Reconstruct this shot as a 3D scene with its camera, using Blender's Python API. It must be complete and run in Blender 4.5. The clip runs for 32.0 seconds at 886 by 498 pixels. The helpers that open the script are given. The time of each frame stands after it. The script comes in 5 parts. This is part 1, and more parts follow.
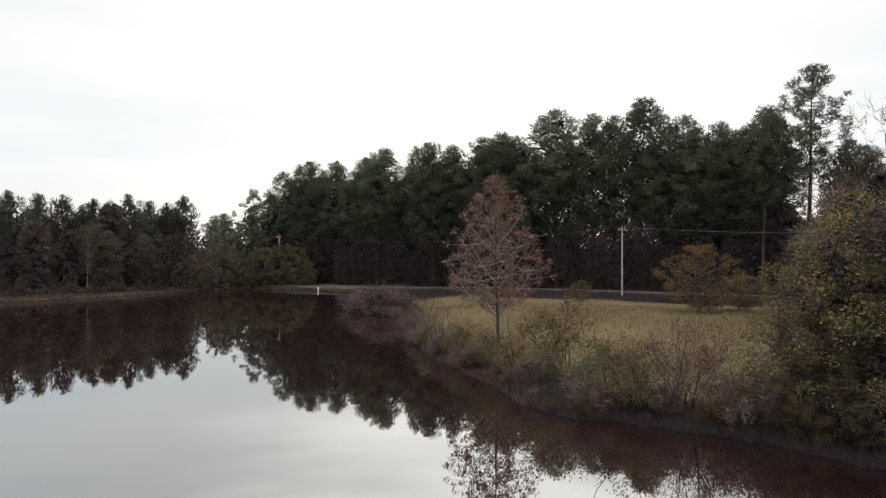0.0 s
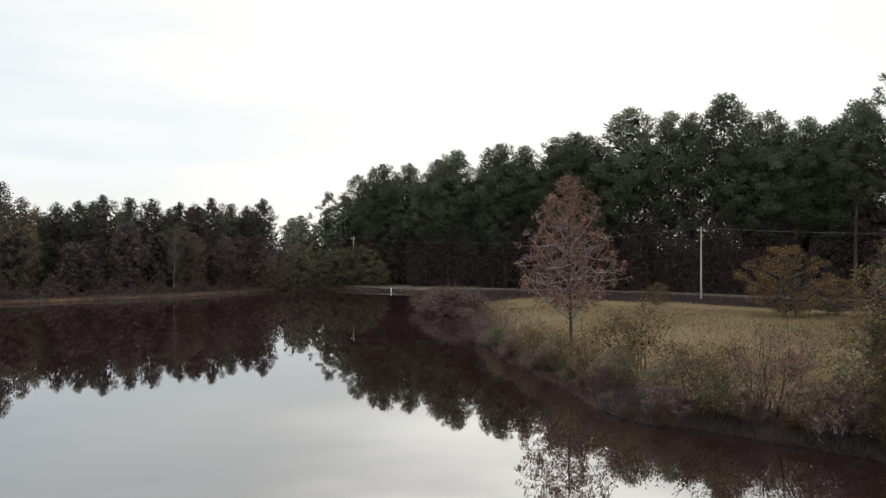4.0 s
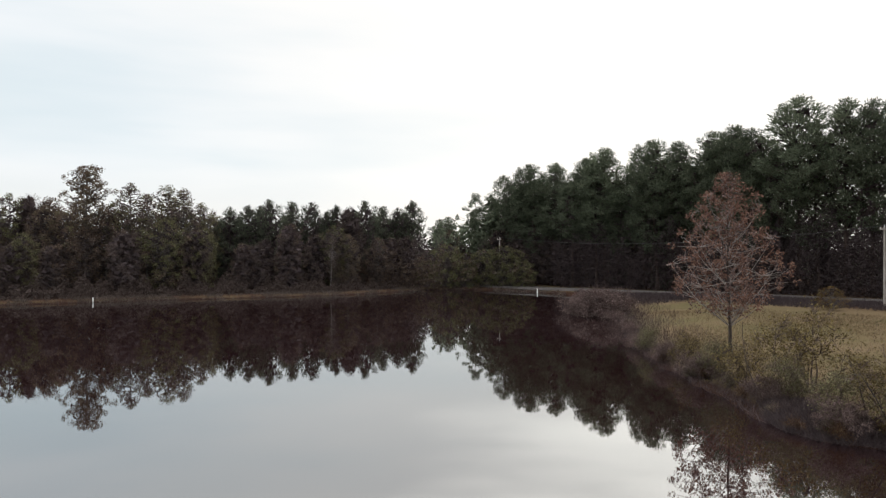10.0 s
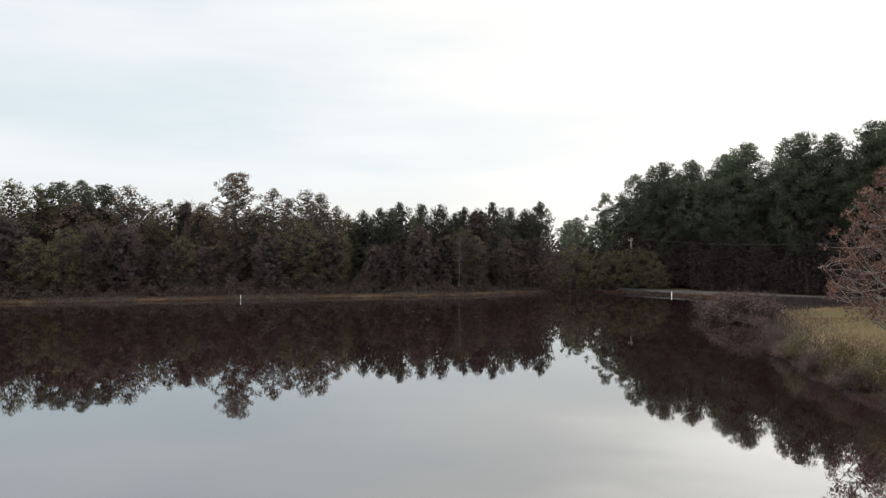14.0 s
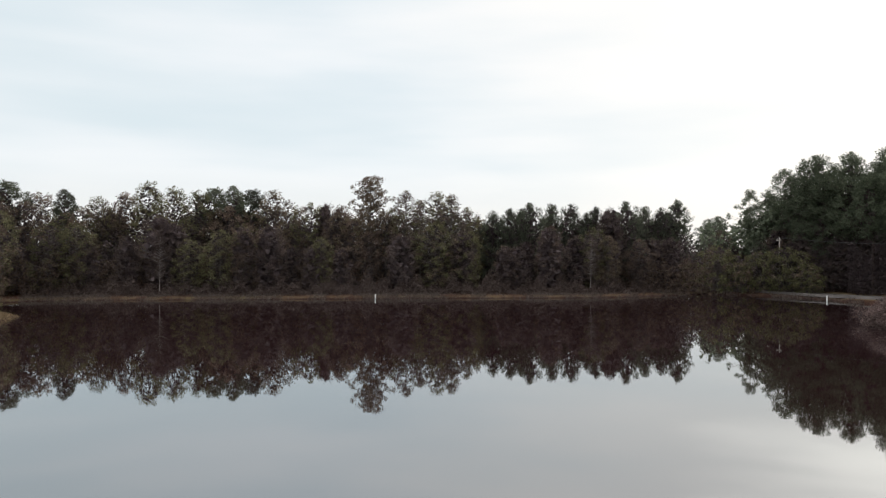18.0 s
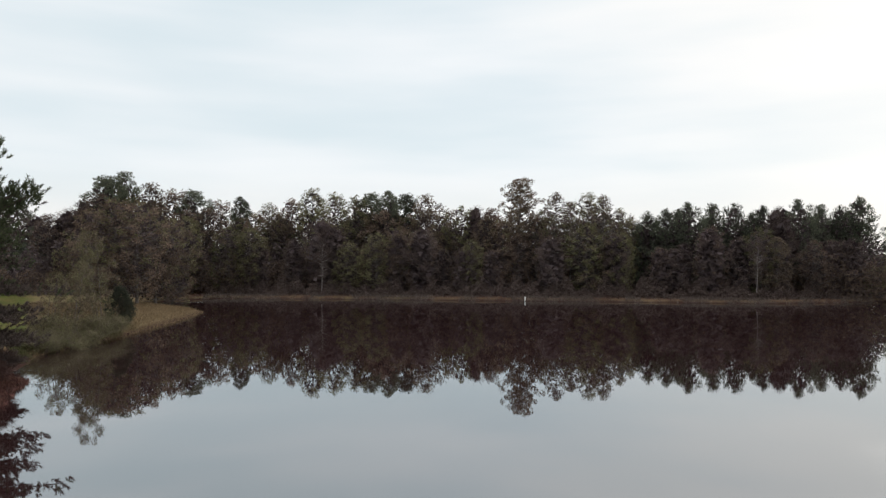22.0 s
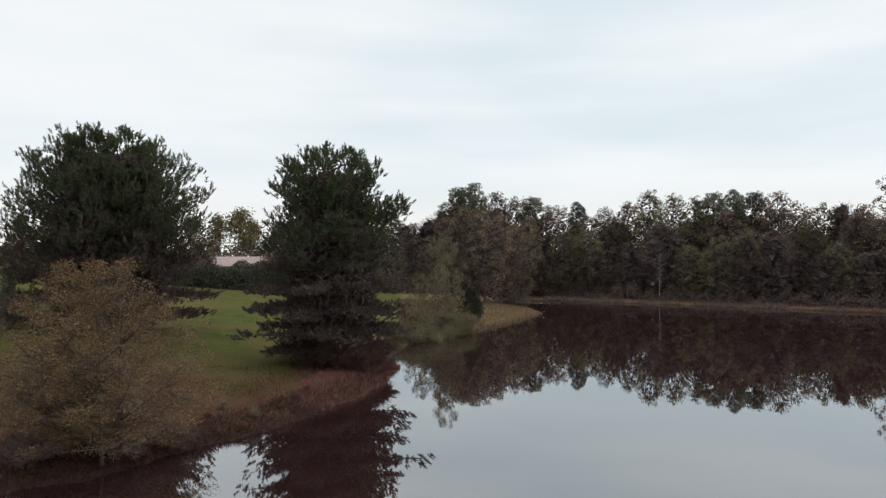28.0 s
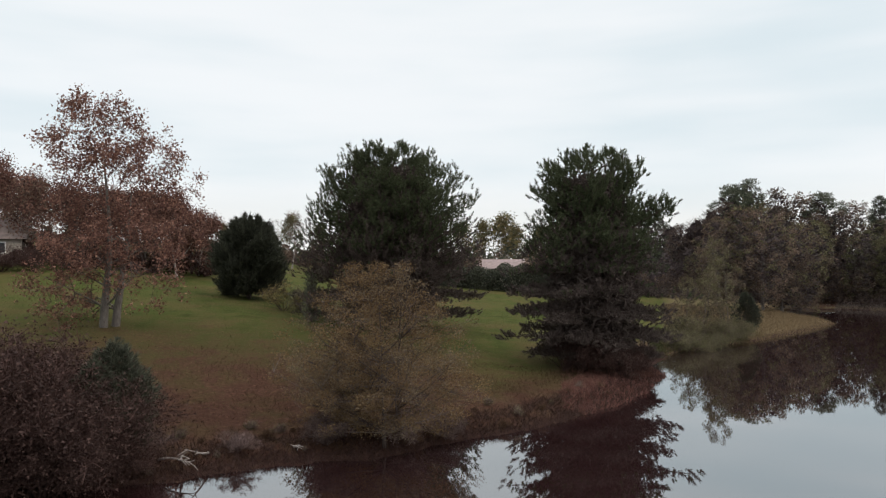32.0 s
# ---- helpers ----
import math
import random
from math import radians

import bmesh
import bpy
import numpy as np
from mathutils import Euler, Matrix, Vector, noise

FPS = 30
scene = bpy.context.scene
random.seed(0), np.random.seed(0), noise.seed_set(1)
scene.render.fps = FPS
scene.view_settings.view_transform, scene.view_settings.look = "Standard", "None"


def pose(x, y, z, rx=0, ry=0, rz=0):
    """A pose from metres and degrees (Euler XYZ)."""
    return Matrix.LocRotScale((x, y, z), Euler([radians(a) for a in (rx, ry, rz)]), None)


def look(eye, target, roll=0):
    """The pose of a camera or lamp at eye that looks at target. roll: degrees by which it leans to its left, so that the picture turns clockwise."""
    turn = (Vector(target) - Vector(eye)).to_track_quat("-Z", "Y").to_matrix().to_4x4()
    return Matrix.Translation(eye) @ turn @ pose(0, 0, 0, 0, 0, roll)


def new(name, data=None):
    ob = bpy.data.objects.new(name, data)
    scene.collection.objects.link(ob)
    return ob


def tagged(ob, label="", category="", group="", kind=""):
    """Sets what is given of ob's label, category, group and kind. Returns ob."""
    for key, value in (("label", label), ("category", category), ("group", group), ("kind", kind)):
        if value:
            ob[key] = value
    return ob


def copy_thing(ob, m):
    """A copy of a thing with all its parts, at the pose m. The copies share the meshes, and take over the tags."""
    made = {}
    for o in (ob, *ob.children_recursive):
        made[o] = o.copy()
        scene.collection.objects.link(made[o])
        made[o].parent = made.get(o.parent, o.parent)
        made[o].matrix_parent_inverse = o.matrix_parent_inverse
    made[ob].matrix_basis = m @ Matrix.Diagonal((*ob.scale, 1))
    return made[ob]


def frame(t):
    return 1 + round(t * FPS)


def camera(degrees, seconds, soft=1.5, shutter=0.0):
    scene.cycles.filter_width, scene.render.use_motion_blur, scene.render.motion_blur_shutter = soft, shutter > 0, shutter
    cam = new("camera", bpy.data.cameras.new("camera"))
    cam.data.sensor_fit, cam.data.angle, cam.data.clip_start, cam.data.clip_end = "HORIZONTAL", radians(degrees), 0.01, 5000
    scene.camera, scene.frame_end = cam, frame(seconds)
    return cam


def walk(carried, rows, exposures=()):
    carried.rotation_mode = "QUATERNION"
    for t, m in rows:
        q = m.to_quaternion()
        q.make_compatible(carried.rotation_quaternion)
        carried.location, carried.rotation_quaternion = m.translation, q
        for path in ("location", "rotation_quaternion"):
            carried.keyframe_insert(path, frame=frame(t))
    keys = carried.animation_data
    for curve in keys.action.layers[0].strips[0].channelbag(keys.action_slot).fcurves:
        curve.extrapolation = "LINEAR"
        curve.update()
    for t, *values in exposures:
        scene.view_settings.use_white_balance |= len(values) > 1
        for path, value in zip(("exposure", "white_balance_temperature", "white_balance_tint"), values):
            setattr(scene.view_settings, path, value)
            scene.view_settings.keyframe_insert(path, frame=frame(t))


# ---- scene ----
FOV = 65.6
EYE = 7.5                       # metres above the pond
cam = camera(FOV, 32.0, soft=1.25)
# seconds, degrees turned to the left, degrees tilted up
TURN = [
    (0, -0.00, -0.16), (0.5, 0.57, -0.16), (1, 1.11, -0.15), (1.5, 1.66, -0.14), (2, 2.27, -0.12), (2.5, 3.07, -0.10), (3, 4.00, -0.08),
    (3.5, 4.99, -0.06), (5.5, 8.97, -0.03), (6, 9.99, -0.01), (6.5, 11.01, 0.01), (7, 12.02, 0.02), (7.5, 13.06, 0.02), (8, 14.05, 0.02),
    (8.5, 15.04, 0.01), (9, 16.06, 0.01), (9.5, 17.07, 0.01), (10, 18.11, 0.01), (10.5, 19.41, 0.02), (11, 20.72, 0.03), (11.5, 22.03, 0.05),
    (12, 23.37, 0.07), (12.5, 24.70, 0.08), (13, 26.02, 0.09), (13.5, 27.37, 0.10), (14, 28.70, 0.11), (14.5, 30.03, 0.12), (16.5, 35.34, 0.14),
    (17, 36.71, 0.15), (17.5, 38.07, 0.16), (18, 39.48, 0.16), (18.5, 40.88, 0.17), (19, 42.40, 0.19), (19.5, 43.96, 0.20), (20, 45.39, 0.23),
    (20.5, 46.95, 0.25), (21, 48.48, 0.28), (21.5, 50.02, 0.32), (22, 51.90, 0.34), (22.5, 53.94, 0.37), (23, 55.98, 0.38), (23.5, 58.03, 0.39),
    (24, 60.08, 0.41), (24.5, 62.15, 0.43), (26.5, 71.36, 0.48), (27, 74.01, 0.54), (27.5, 76.65, 0.60), (28, 79.36, 0.65), (28.5, 82.08, 0.70),
    (29, 84.81, 0.75), (29.5, 87.50, 0.78), (30, 90.22, 0.80), (30.5, 92.96, 0.82), (31, 95.70, 0.84), (31.5, 98.43, 0.86), (32, 100.82, 0.88),
]
EXPOSURE = [(0.0, 0.0), (32.0, 0.0)]

walk(cam, [(t, pose(0, 0, EYE, 90 + pitch, 0, yaw)) for t, yaw, pitch in TURN], EXPOSURE)

# ---------------------------------------------------------------- sky and sun
SUN_AZ, SUN_EL = -4.0, 33.0      # degrees; azimuth turns left from +y
sun_way = Vector((-math.sin(radians(SUN_AZ)) * math.cos(radians(SUN_EL)),
                  math.cos(radians(SUN_AZ)) * math.cos(radians(SUN_EL)), math.sin(radians(SUN_EL))))


def make_sky():
    w = bpy.data.worlds.new("sky")
    scene.world = w
    w.use_nodes = True
    nt = w.node_tree
    n, l = nt.nodes, nt.links
    n.clear()
    out = n.new("ShaderNodeOutputWorld")
    bg = n.new("ShaderNodeBackground")
    l.new(bg.outputs[0], out.inputs[0])
    tc = n.new("ShaderNodeTexCoord")

    def vmath(op, a, b):
        m = n.new("ShaderNodeVectorMath")
        m.operation = op
        for s, v in zip(m.inputs, (a, b)):
            if isinstance(v, bpy.types.NodeSocket):
                l.new(v, s)
            else:
                s.default_value = v
        return m

    def mix(f, a, b):
        m = n.new("ShaderNodeMix")
        m.data_type = "RGBA"
        for i, v in ((0, f), (6, a), (7, b)):
            if isinstance(v, bpy.types.NodeSocket):
                l.new(v, m.inputs[i])
            else:
                m.inputs[i].default_value = v
        return m.outputs[2]

    def ramp(v, lo, hi, a=0.0, b=1.0):
        m = n.new("ShaderNodeMapRange")
        m.interpolation_type = "SMOOTHSTEP"
        l.new(v, m.inputs[0])
        for i, x in enumerate((lo, hi, a, b)):
            m.inputs[i + 1].default_value = x
        return m.outputs[0]

    way = tc.outputs["Generated"]
    sep = n.new("ShaderNodeSeparateXYZ")
    l.new(way, sep.inputs[0])
    # layered overcast: long soft streaks, stretched along the horizon
    noise_t = n.new("ShaderNodeTexNoise")
    l.new(vmath("MULTIPLY", way, (1.5, 1.5, 9.0)).outputs[0], noise_t.inputs["Vector"])
    noise_t.inputs["Scale"].default_value = 1.25
    noise_t.inputs["Detail"].default_value = 4.0
    noise_t.inputs["Roughness"].default_value = 0.45
    streak = ramp(noise_t.outputs["Fac"], 0.28, 0.70)
    grey, white = (0.76, 0.855, 0.90, 1), (0.95, 0.98, 1.0, 1)
    cloud = mix(streak, grey, white)
    # thinner cloud low down lets warm light through
    low = ramp(sep.outputs[2], 0.03, 0.13, 0.75, 0.0)
    cloud = mix(low, cloud, (0.93, 0.92, 0.90, 1))
    # the veiled sun
    dot = vmath("DOT_PRODUCT", way, tuple(sun_way)).outputs["Value"]
    ragged = n.new("ShaderNodeMath")
    ragged.operation = "MULTIPLY_ADD"
    l.new(streak, ragged.inputs[0])
    ragged.inputs[1].default_value = 0.09
    l.new(dot, ragged.inputs[2])
    cloud = mix(ramp(ragged.outputs[0], 0.66, 1.0, 0.0, 0.9), cloud, (1.11, 1.07, 1.02, 1))
    cloud = mix(ramp(ragged.outputs[0], 0.93, 1.09), cloud, (2.25, 2.12, 1.95, 1))
    high = ramp(sep.outputs[2], 0.36, 0.9)
    cloud = mix(high, cloud, (2.5, 2.52, 2.54, 1))
    sky = n.new("ShaderNodeTexSky")
    sky.sky_type, sky.sun_disc = "NISHITA", False
    sky.sun_elevation, sky.sun_rotation = radians(SUN_EL), radians(-SUN_AZ)
    dim = vmath("SCALE", sky.outputs[0], (0, 0, 0))
    dim.inputs["Scale"].default_value = 0.1
    l.new(mix(0.93, dim.outputs[0], cloud), bg.inputs[0])
    bg.inputs[1].default_value = 1.0


make_sky()
sun = new("sun", bpy.data.lights.new("sun", "SUN"))
sun.data.energy, sun.data.angle, sun.data.color = 0.9, radians(18), (1.0, 0.95, 0.87)
sun.matrix_world = look(sun_way * 200, (0, 0, 0))


# ---------------------------------------------------------------- materials
def material(name, rough=0.8):
    m = bpy.data.materials.new(name)
    m.use_nodes = True
    bsdf = m.node_tree.nodes["Principled BSDF"]
    bsdf.inputs["Roughness"].default_value = rough
    bsdf.inputs["Specular IOR Level"].default_value = 0.25
    return m, m.node_tree.nodes, m.node_tree.links, bsdf


def noise_node(n, l, scale, detail=4.0, vector=None, rough=0.6):
    t = n.new("ShaderNodeTexNoise")
    t.inputs["Scale"].default_value, t.inputs["Detail"].default_value = scale, detail
    t.inputs["Roughness"].default_value = rough
    if vector:
        l.new(vector, t.inputs["Vector"])
    return t.outputs["Fac"]


def ramp_node(n, l, fac, stops):
    r = n.new("ShaderNodeValToRGB")
    el = r.color_ramp.elements
    while len(el) < len(stops):
        el.new(0.5)
    for e, (p, c) in zip(el, stops):
        e.position, e.color = p, (*c, 1)
    l.new(fac, r.inputs[0])
    return r.outputs[0]


def mix_node(n, l, fac, a, b, blend="MIX"):
    m = n.new("ShaderNodeMix")
    m.data_type, m.blend_type = "RGBA", blend
    for i, v in ((0, fac), (6, a), (7, b)):
        if isinstance(v, bpy.types.NodeSocket):
            l.new(v, m.inputs[i])
        else:
            m.inputs[i].default_value = (*v, 1) if isinstance(v, tuple) else v
    return m.outputs[2]


def leaf_material(name, dark, mid, light, through_light=0.25, tree_vary=0.35):
    """Leaves or needles: each one its own tone, each tree its own cast, some light passing through."""
    m, n, l, bsdf = material(name, 0.7)
    geo, info = n.new("ShaderNodeNewGeometry"), n.new("ShaderNodeObjectInfo")
    col = ramp_node(n, l, geo.outputs["Random Per Island"], [(0.0, dark), (0.55, mid), (1.0, light)])
    hsv = n.new("ShaderNodeHueSaturation")
    mr = n.new("ShaderNodeMapRange")
    l.new(info.outputs["Random"], mr.inputs[0])
    mr.inputs[3].default_value, mr.inputs[4].default_value = 1 - tree_vary, 1 + tree_vary
    l.new(mr.outputs[0], hsv.inputs["Value"])
    l.new(col, hsv.inputs["Color"])
    l.new(hsv.outputs[0], bsdf.inputs["Base Color"])
    bsdf.inputs["Specular IOR Level"].default_value = 0.12
    tr = n.new("ShaderNodeBsdfTranslucent")
    l.new(hsv.outputs[0], tr.inputs[0])
    mx = n.new("ShaderNodeMixShader")
    mx.inputs[0].default_value = through_light
    l.new(bsdf.outputs[0], mx.inputs[1])
    l.new(tr.outputs[0], mx.inputs[2])
    l.new(mx.outputs[0], n["Material Output"].inputs[0])
    return m


def bark_material(name, dark, light, scale=3.0):
    m, n, l, bsdf = material(name, 0.9)
    tc = n.new("ShaderNodeTexCoord")
    mp = n.new("ShaderNodeMapping")
    mp.inputs["Scale"].default_value = (scale, scale, scale * 0.25)
    l.new(tc.outputs["Object"], mp.inputs[0])
    f = noise_node(n, l, 3.0, 6, mp.outputs[0], 0.7)
    l.new(ramp_node(n, l, f, [(0.3, dark), (0.7, light)]), bsdf.inputs["Base Color"])
    b = n.new("ShaderNodeBump")
    b.inputs["Strength"].default_value, b.inputs["Distance"].default_value = 0.6, 0.03
    l.new(f, b.inputs["Height"])
    l.new(b.outputs[0], bsdf.inputs["Normal"])
    return m


def plain_material(name, colour, rough=0.6, metal=0.0, vary=0.2, scale=2.0):
    m, n, l, bsdf = material(name, rough)
    tc = n.new("ShaderNodeTexCoord")
    f = noise_node(n, l, scale, 5, tc.outputs["Object"])
    lo = tuple(c * (1 - vary) for c in colour)
    hi = tuple(min(1, c * (1 + vary)) for c in colour)
    l.new(ramp_node(n, l, f, [(0.3, lo), (0.7, hi)]), bsdf.inputs["Base Color"])
    bsdf.inputs["Metallic"].default_value = metal
    return m


PINE = leaf_material("pine needles", (0.058, 0.068, 0.046), (0.100, 0.117, 0.078), (0.155, 0.172, 0.112), 0.35, tree_vary=0.25)
PINE_YOUNG = leaf_material("young pine needles", (0.042, 0.046, 0.034), (0.072, 0.079, 0.056), (0.115, 0.122, 0.082), 0.35)
PINE_NEAR = leaf_material("pine needles lush", (0.034, 0.040, 0.021), (0.059, 0.070, 0.036), (0.105, 0.118, 0.062), 0.3, tree_vary=0.06)
CEDAR = leaf_material("cedar sprays", (0.034, 0.036, 0.027), (0.055, 0.058, 0.042), (0.09, 0.094, 0.064))
# UNDER: twig brown with albedo lowered, putting wood and crown shade into the colour
UNDER = leaf_material("shade-darkened undergrowth", (0.043, 0.031, 0.032), (0.058, 0.043, 0.044), (0.076, 0.058, 0.058), 0.15)
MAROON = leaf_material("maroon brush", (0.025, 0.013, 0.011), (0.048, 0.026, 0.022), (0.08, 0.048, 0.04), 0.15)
BROWN_NEEDLES = leaf_material("maroon-brown needles", (0.042, 0.031, 0.028), (0.074, 0.056, 0.05), (0.118, 0.092, 0.081), 0.2, tree_vary=0.05)
ORANGE = leaf_material("orange-brown leaves", (0.08, 0.045, 0.018), (0.15, 0.09, 0.038), (0.24, 0.155, 0.07), 0.35)
SALMON = leaf_material("salmon leaves", (0.13, 0.065, 0.05), (0.22, 0.12, 0.09), (0.33, 0.20, 0.15), 0.35)
RUSSET = leaf_material("russet leaves", (0.07, 0.034, 0.028), (0.14, 0.07, 0.054), (0.24, 0.135, 0.10), 0.4)
BRONZE = leaf_material("bronze leaves", (0.080, 0.055, 0.042), (0.132, 0.093, 0.070), (0.19, 0.136, 0.102), 0.4)
AMBER = leaf_material("amber leaves", (0.082, 0.051, 0.026), (0.126, 0.081, 0.041), (0.18, 0.121, 0.064), 0.35, tree_vary=0.05)
TAN_LEAF = leaf_material("tan leaves", (0.080, 0.058, 0.040), (0.135, 0.102, 0.070), (0.20, 0.158, 0.108), 0.35)
WILLOW = leaf_material("willow leaves", (0.07, 0.064, 0.034), (0.128, 0.116, 0.062), (0.20, 0.184, 0.10), 0.4, tree_vary=0.15)
GOLD = leaf_material("golden leaves", (0.075, 0.055, 0.022), (0.14, 0.105, 0.044), (0.23, 0.18, 0.08), 0.4)
OLIVE = leaf_material("olive leaves", (0.056, 0.053, 0.027), (0.104, 0.100, 0.050), (0.17, 0.16, 0.08), 0.35)
TWIG = leaf_material("bare twigs", (0.042, 0.028, 0.025), (0.084, 0.06, 0.053), (0.14, 0.106, 0.093), 0.1)
PINK_TWIG = leaf_material("rosy twigs", (0.06, 0.038, 0.035), (0.112, 0.076, 0.070), (0.18, 0.130, 0.115), 0.1)
RUSTY = leaf_material("rusty dead grass", (0.04, 0.021, 0.013), (0.08, 0.045, 0.027), (0.135, 0.085, 0.05), 0.2)
RED_STEM = leaf_material("red stems", (0.09, 0.035, 0.03), (0.17, 0.075, 0.062), (0.25, 0.14, 0.11), 0.15)
SEDGE = leaf_material("grey-tan sedge", (0.050, 0.038, 0.033), (0.085, 0.067, 0.058), (0.15, 0.123, 0.107), 0.2)
DRY_GRASS = leaf_material("dry grass", (0.068, 0.046, 0.026), (0.122, 0.086, 0.048), (0.19, 0.14, 0.082), 0.3)
GREEN_GRASS = leaf_material("green grass", (0.042, 0.044, 0.017), (0.078, 0.08, 0.032), (0.125, 0.122, 0.05), 0.3)
LAWN_BLADES = leaf_material("lawn blades", (0.026, 0.038, 0.012), (0.046, 0.060, 0.018), (0.085, 0.085, 0.032), 0.3)
BARK_PINE = bark_material("pine bark", (0.035, 0.024, 0.02), (0.09, 0.063, 0.053))
BARK_GREY = bark_material("grey bark", (0.055, 0.045, 0.04), (0.155, 0.135, 0.12))
BARK_PALE = bark_material("pale bark", (0.12, 0.10, 0.092), (0.33, 0.29, 0.27))
BARK_DARK = bark_material("dark bark", (0.03, 0.022, 0.02), (0.085, 0.065, 0.055))
POLE_WOOD = bark_material("weathered pole wood", (0.22, 0.19, 0.17), (0.42, 0.385, 0.35), 2.0)
WIRE = plain_material("wire", (0.10, 0.10, 0.10), 0.5, 0.6)
CERAMIC = plain_material("insulator glaze", (0.45, 0.43, 0.40), 0.25)
WHITE_PAINT = plain_material("white paint", (0.78, 0.77, 0.74), 0.5, vary=0.1)
ASPHALT = plain_material("worn asphalt", (0.08, 0.07, 0.066), 0.9, vary=0.25, scale=0.8)
ROOFING = plain_material("brown shingles", (0.13, 0.10, 0.09), 0.85, vary=0.3, scale=1.5)
RED_ROOF = plain_material("faded red roof", (0.22, 0.165, 0.155), 0.7, vary=0.25)
SIDING = plain_material("tan siding", (0.30, 0.26, 0.22), 0.7, vary=0.1)
GLASS_DARK = plain_material("dark window glass", (0.03, 0.035, 0.04), 0.08)


def ground_material():
    """Grass of three kinds and bare bank earth, laid out by the plan's own masks."""
    m, n, l, bsdf = material("grass and earth", 1.0)
    bsdf.inputs["Specular IOR Level"].default_value = 0.03
    tc = n.new("ShaderNodeTexCoord")
    pos = tc.outputs["Object"]
    big, mid, fine = (noise_node(n, l, s, 5, pos) for s in (0.09, 0.6, 5.0))
    field = ramp_node(n, l, mid, [(0.3, (0.085, 0.060, 0.033)), (0.5, (0.128, 0.092, 0.053)), (0.72, (0.18, 0.135, 0.082))])
    greenish = ramp_node(n, l, fine, [(0.3, (0.066, 0.062, 0.026)), (0.7, (0.112, 0.098, 0.046))])
    field = mix_node(n, l, ramp_node(n, l, big, [(0.42, (0, 0, 0)), (0.62, (0.7, 0.7, 0.7))]), field, greenish)
    lawn = ramp_node(n, l, mid, [(0.3, (0.027, 0.035, 0.009)), (0.5, (0.045, 0.054, 0.014)), (0.72, (0.078, 0.073, 0.024))])
    dull = ramp_node(n, l, fine, [(0.3, (0.052, 0.038, 0.016)), (0.7, (0.105, 0.075, 0.034))])
    lawn = mix_node(n, l, ramp_node(n, l, noise_node(n, l, 0.22, 6, pos), [(0.45, (0, 0, 0)), (0.68, (0.75, 0.75, 0.75))]), lawn, dull)
    litter = ramp_node(n, l, fine, [(0.3, (0.027, 0.0125, 0.009)), (0.55, (0.050, 0.025, 0.017)), (0.75, (0.090, 0.049, 0.032))])
    masks = {}
    for key in ("lawn", "bank", "litter"):
        a = n.new("ShaderNodeAttribute")
        a.attribute_name = key
        s = n.new("ShaderNodeMath")
        s.operation = "MULTIPLY_ADD"
        wob = n.new("ShaderNodeMath")
        wob.operation = "SUBTRACT"
        l.new(mid, wob.inputs[0])
        wob.inputs[1].default_value = 0.5
        l.new(wob.outputs[0], s.inputs[0])
        s.inputs[1].default_value = 1.7 if key == "litter" else 0.9
        l.new(a.outputs["Fac"], s.inputs[2])
        r = n.new("ShaderNodeMapRange")
        r.inputs[1].default_value, r.inputs[2].default_value = (0.0, 0.95) if key == "litter" else (0.25, 0.75)
        l.new(s.outputs[0], r.inputs[0])
        masks[key] = r.outputs[0]
    col = mix_node(n, l, masks["lawn"], field, lawn)
    col = mix_node(n, l, masks["litter"], col, litter)
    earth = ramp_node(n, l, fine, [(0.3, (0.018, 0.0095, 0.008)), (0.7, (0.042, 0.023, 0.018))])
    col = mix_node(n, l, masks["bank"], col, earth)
    l.new(col, bsdf.inputs["Base Color"])
    b = n.new("ShaderNodeBump")
    b.inputs["Strength"].default_value, b.inputs["Distance"].default_value = 0.7, 0.12
    l.new(fine, b.inputs["Height"])
    l.new(b.outputs[0], bsdf.inputs["Normal"])
    return m


def water_material():
    m, n, l, bsdf = material("pond water", 0.3)
    tc = n.new("ShaderNodeTexCoord")
    mp = n.new("ShaderNodeMapping")
    l.new(tc.outputs["Object"], mp.inputs[0])
    ripple = noise_node(n, l, 1.6, 3, mp.outputs[0])
    swell = noise_node(n, l, 0.12, 3, mp.outputs[0])
    b = n.new("ShaderNodeBump")
    b.inputs["Strength"].default_value, b.inputs["Distance"].default_value = 0.05, 0.012
    l.new(ripple, b.inputs["Height"])
    b2 = n.new("ShaderNodeBump")
    b2.inputs["Strength"].default_value, b2.inputs["Distance"].default_value = 0.05, 0.04
    l.new(swell, b2.inputs["Height"])
    l.new(b2.outputs[0], b.inputs["Normal"])
    body = n.new("ShaderNodeBsdfDiffuse")
    l.new(ramp_node(n, l, swell, [(0.3, (0.014, 0.006, 0.006)), (0.7, (0.018, 0.008, 0.008))]), body.inputs[0])
    gloss = n.new("ShaderNodeBsdfGlossy")
    gloss.inputs["Color"].default_value = (0.90, 0.945, 0.96, 1)
    gloss.inputs["Roughness"].default_value = 0.018
    l.new(b.outputs[0], gloss.inputs["Normal"])
    fr = n.new("ShaderNodeFresnel")
    fr.inputs["IOR"].default_value = 1.8
    mr = n.new("ShaderNodeMapRange")
    l.new(fr.outputs[0], mr.inputs[0])
    mr.inputs[3].default_value, mr.inputs[4].default_value = 0.25, 1.0
    mx = n.new("ShaderNodeMixShader")
    l.new(mr.outputs[0], mx.inputs[0])
    l.new(body.outputs[0], mx.inputs[1])
    l.new(gloss.outputs[0], mx.inputs[2])
    l.new(mx.outputs[0], n["Material Output"].inputs[0])
    return m


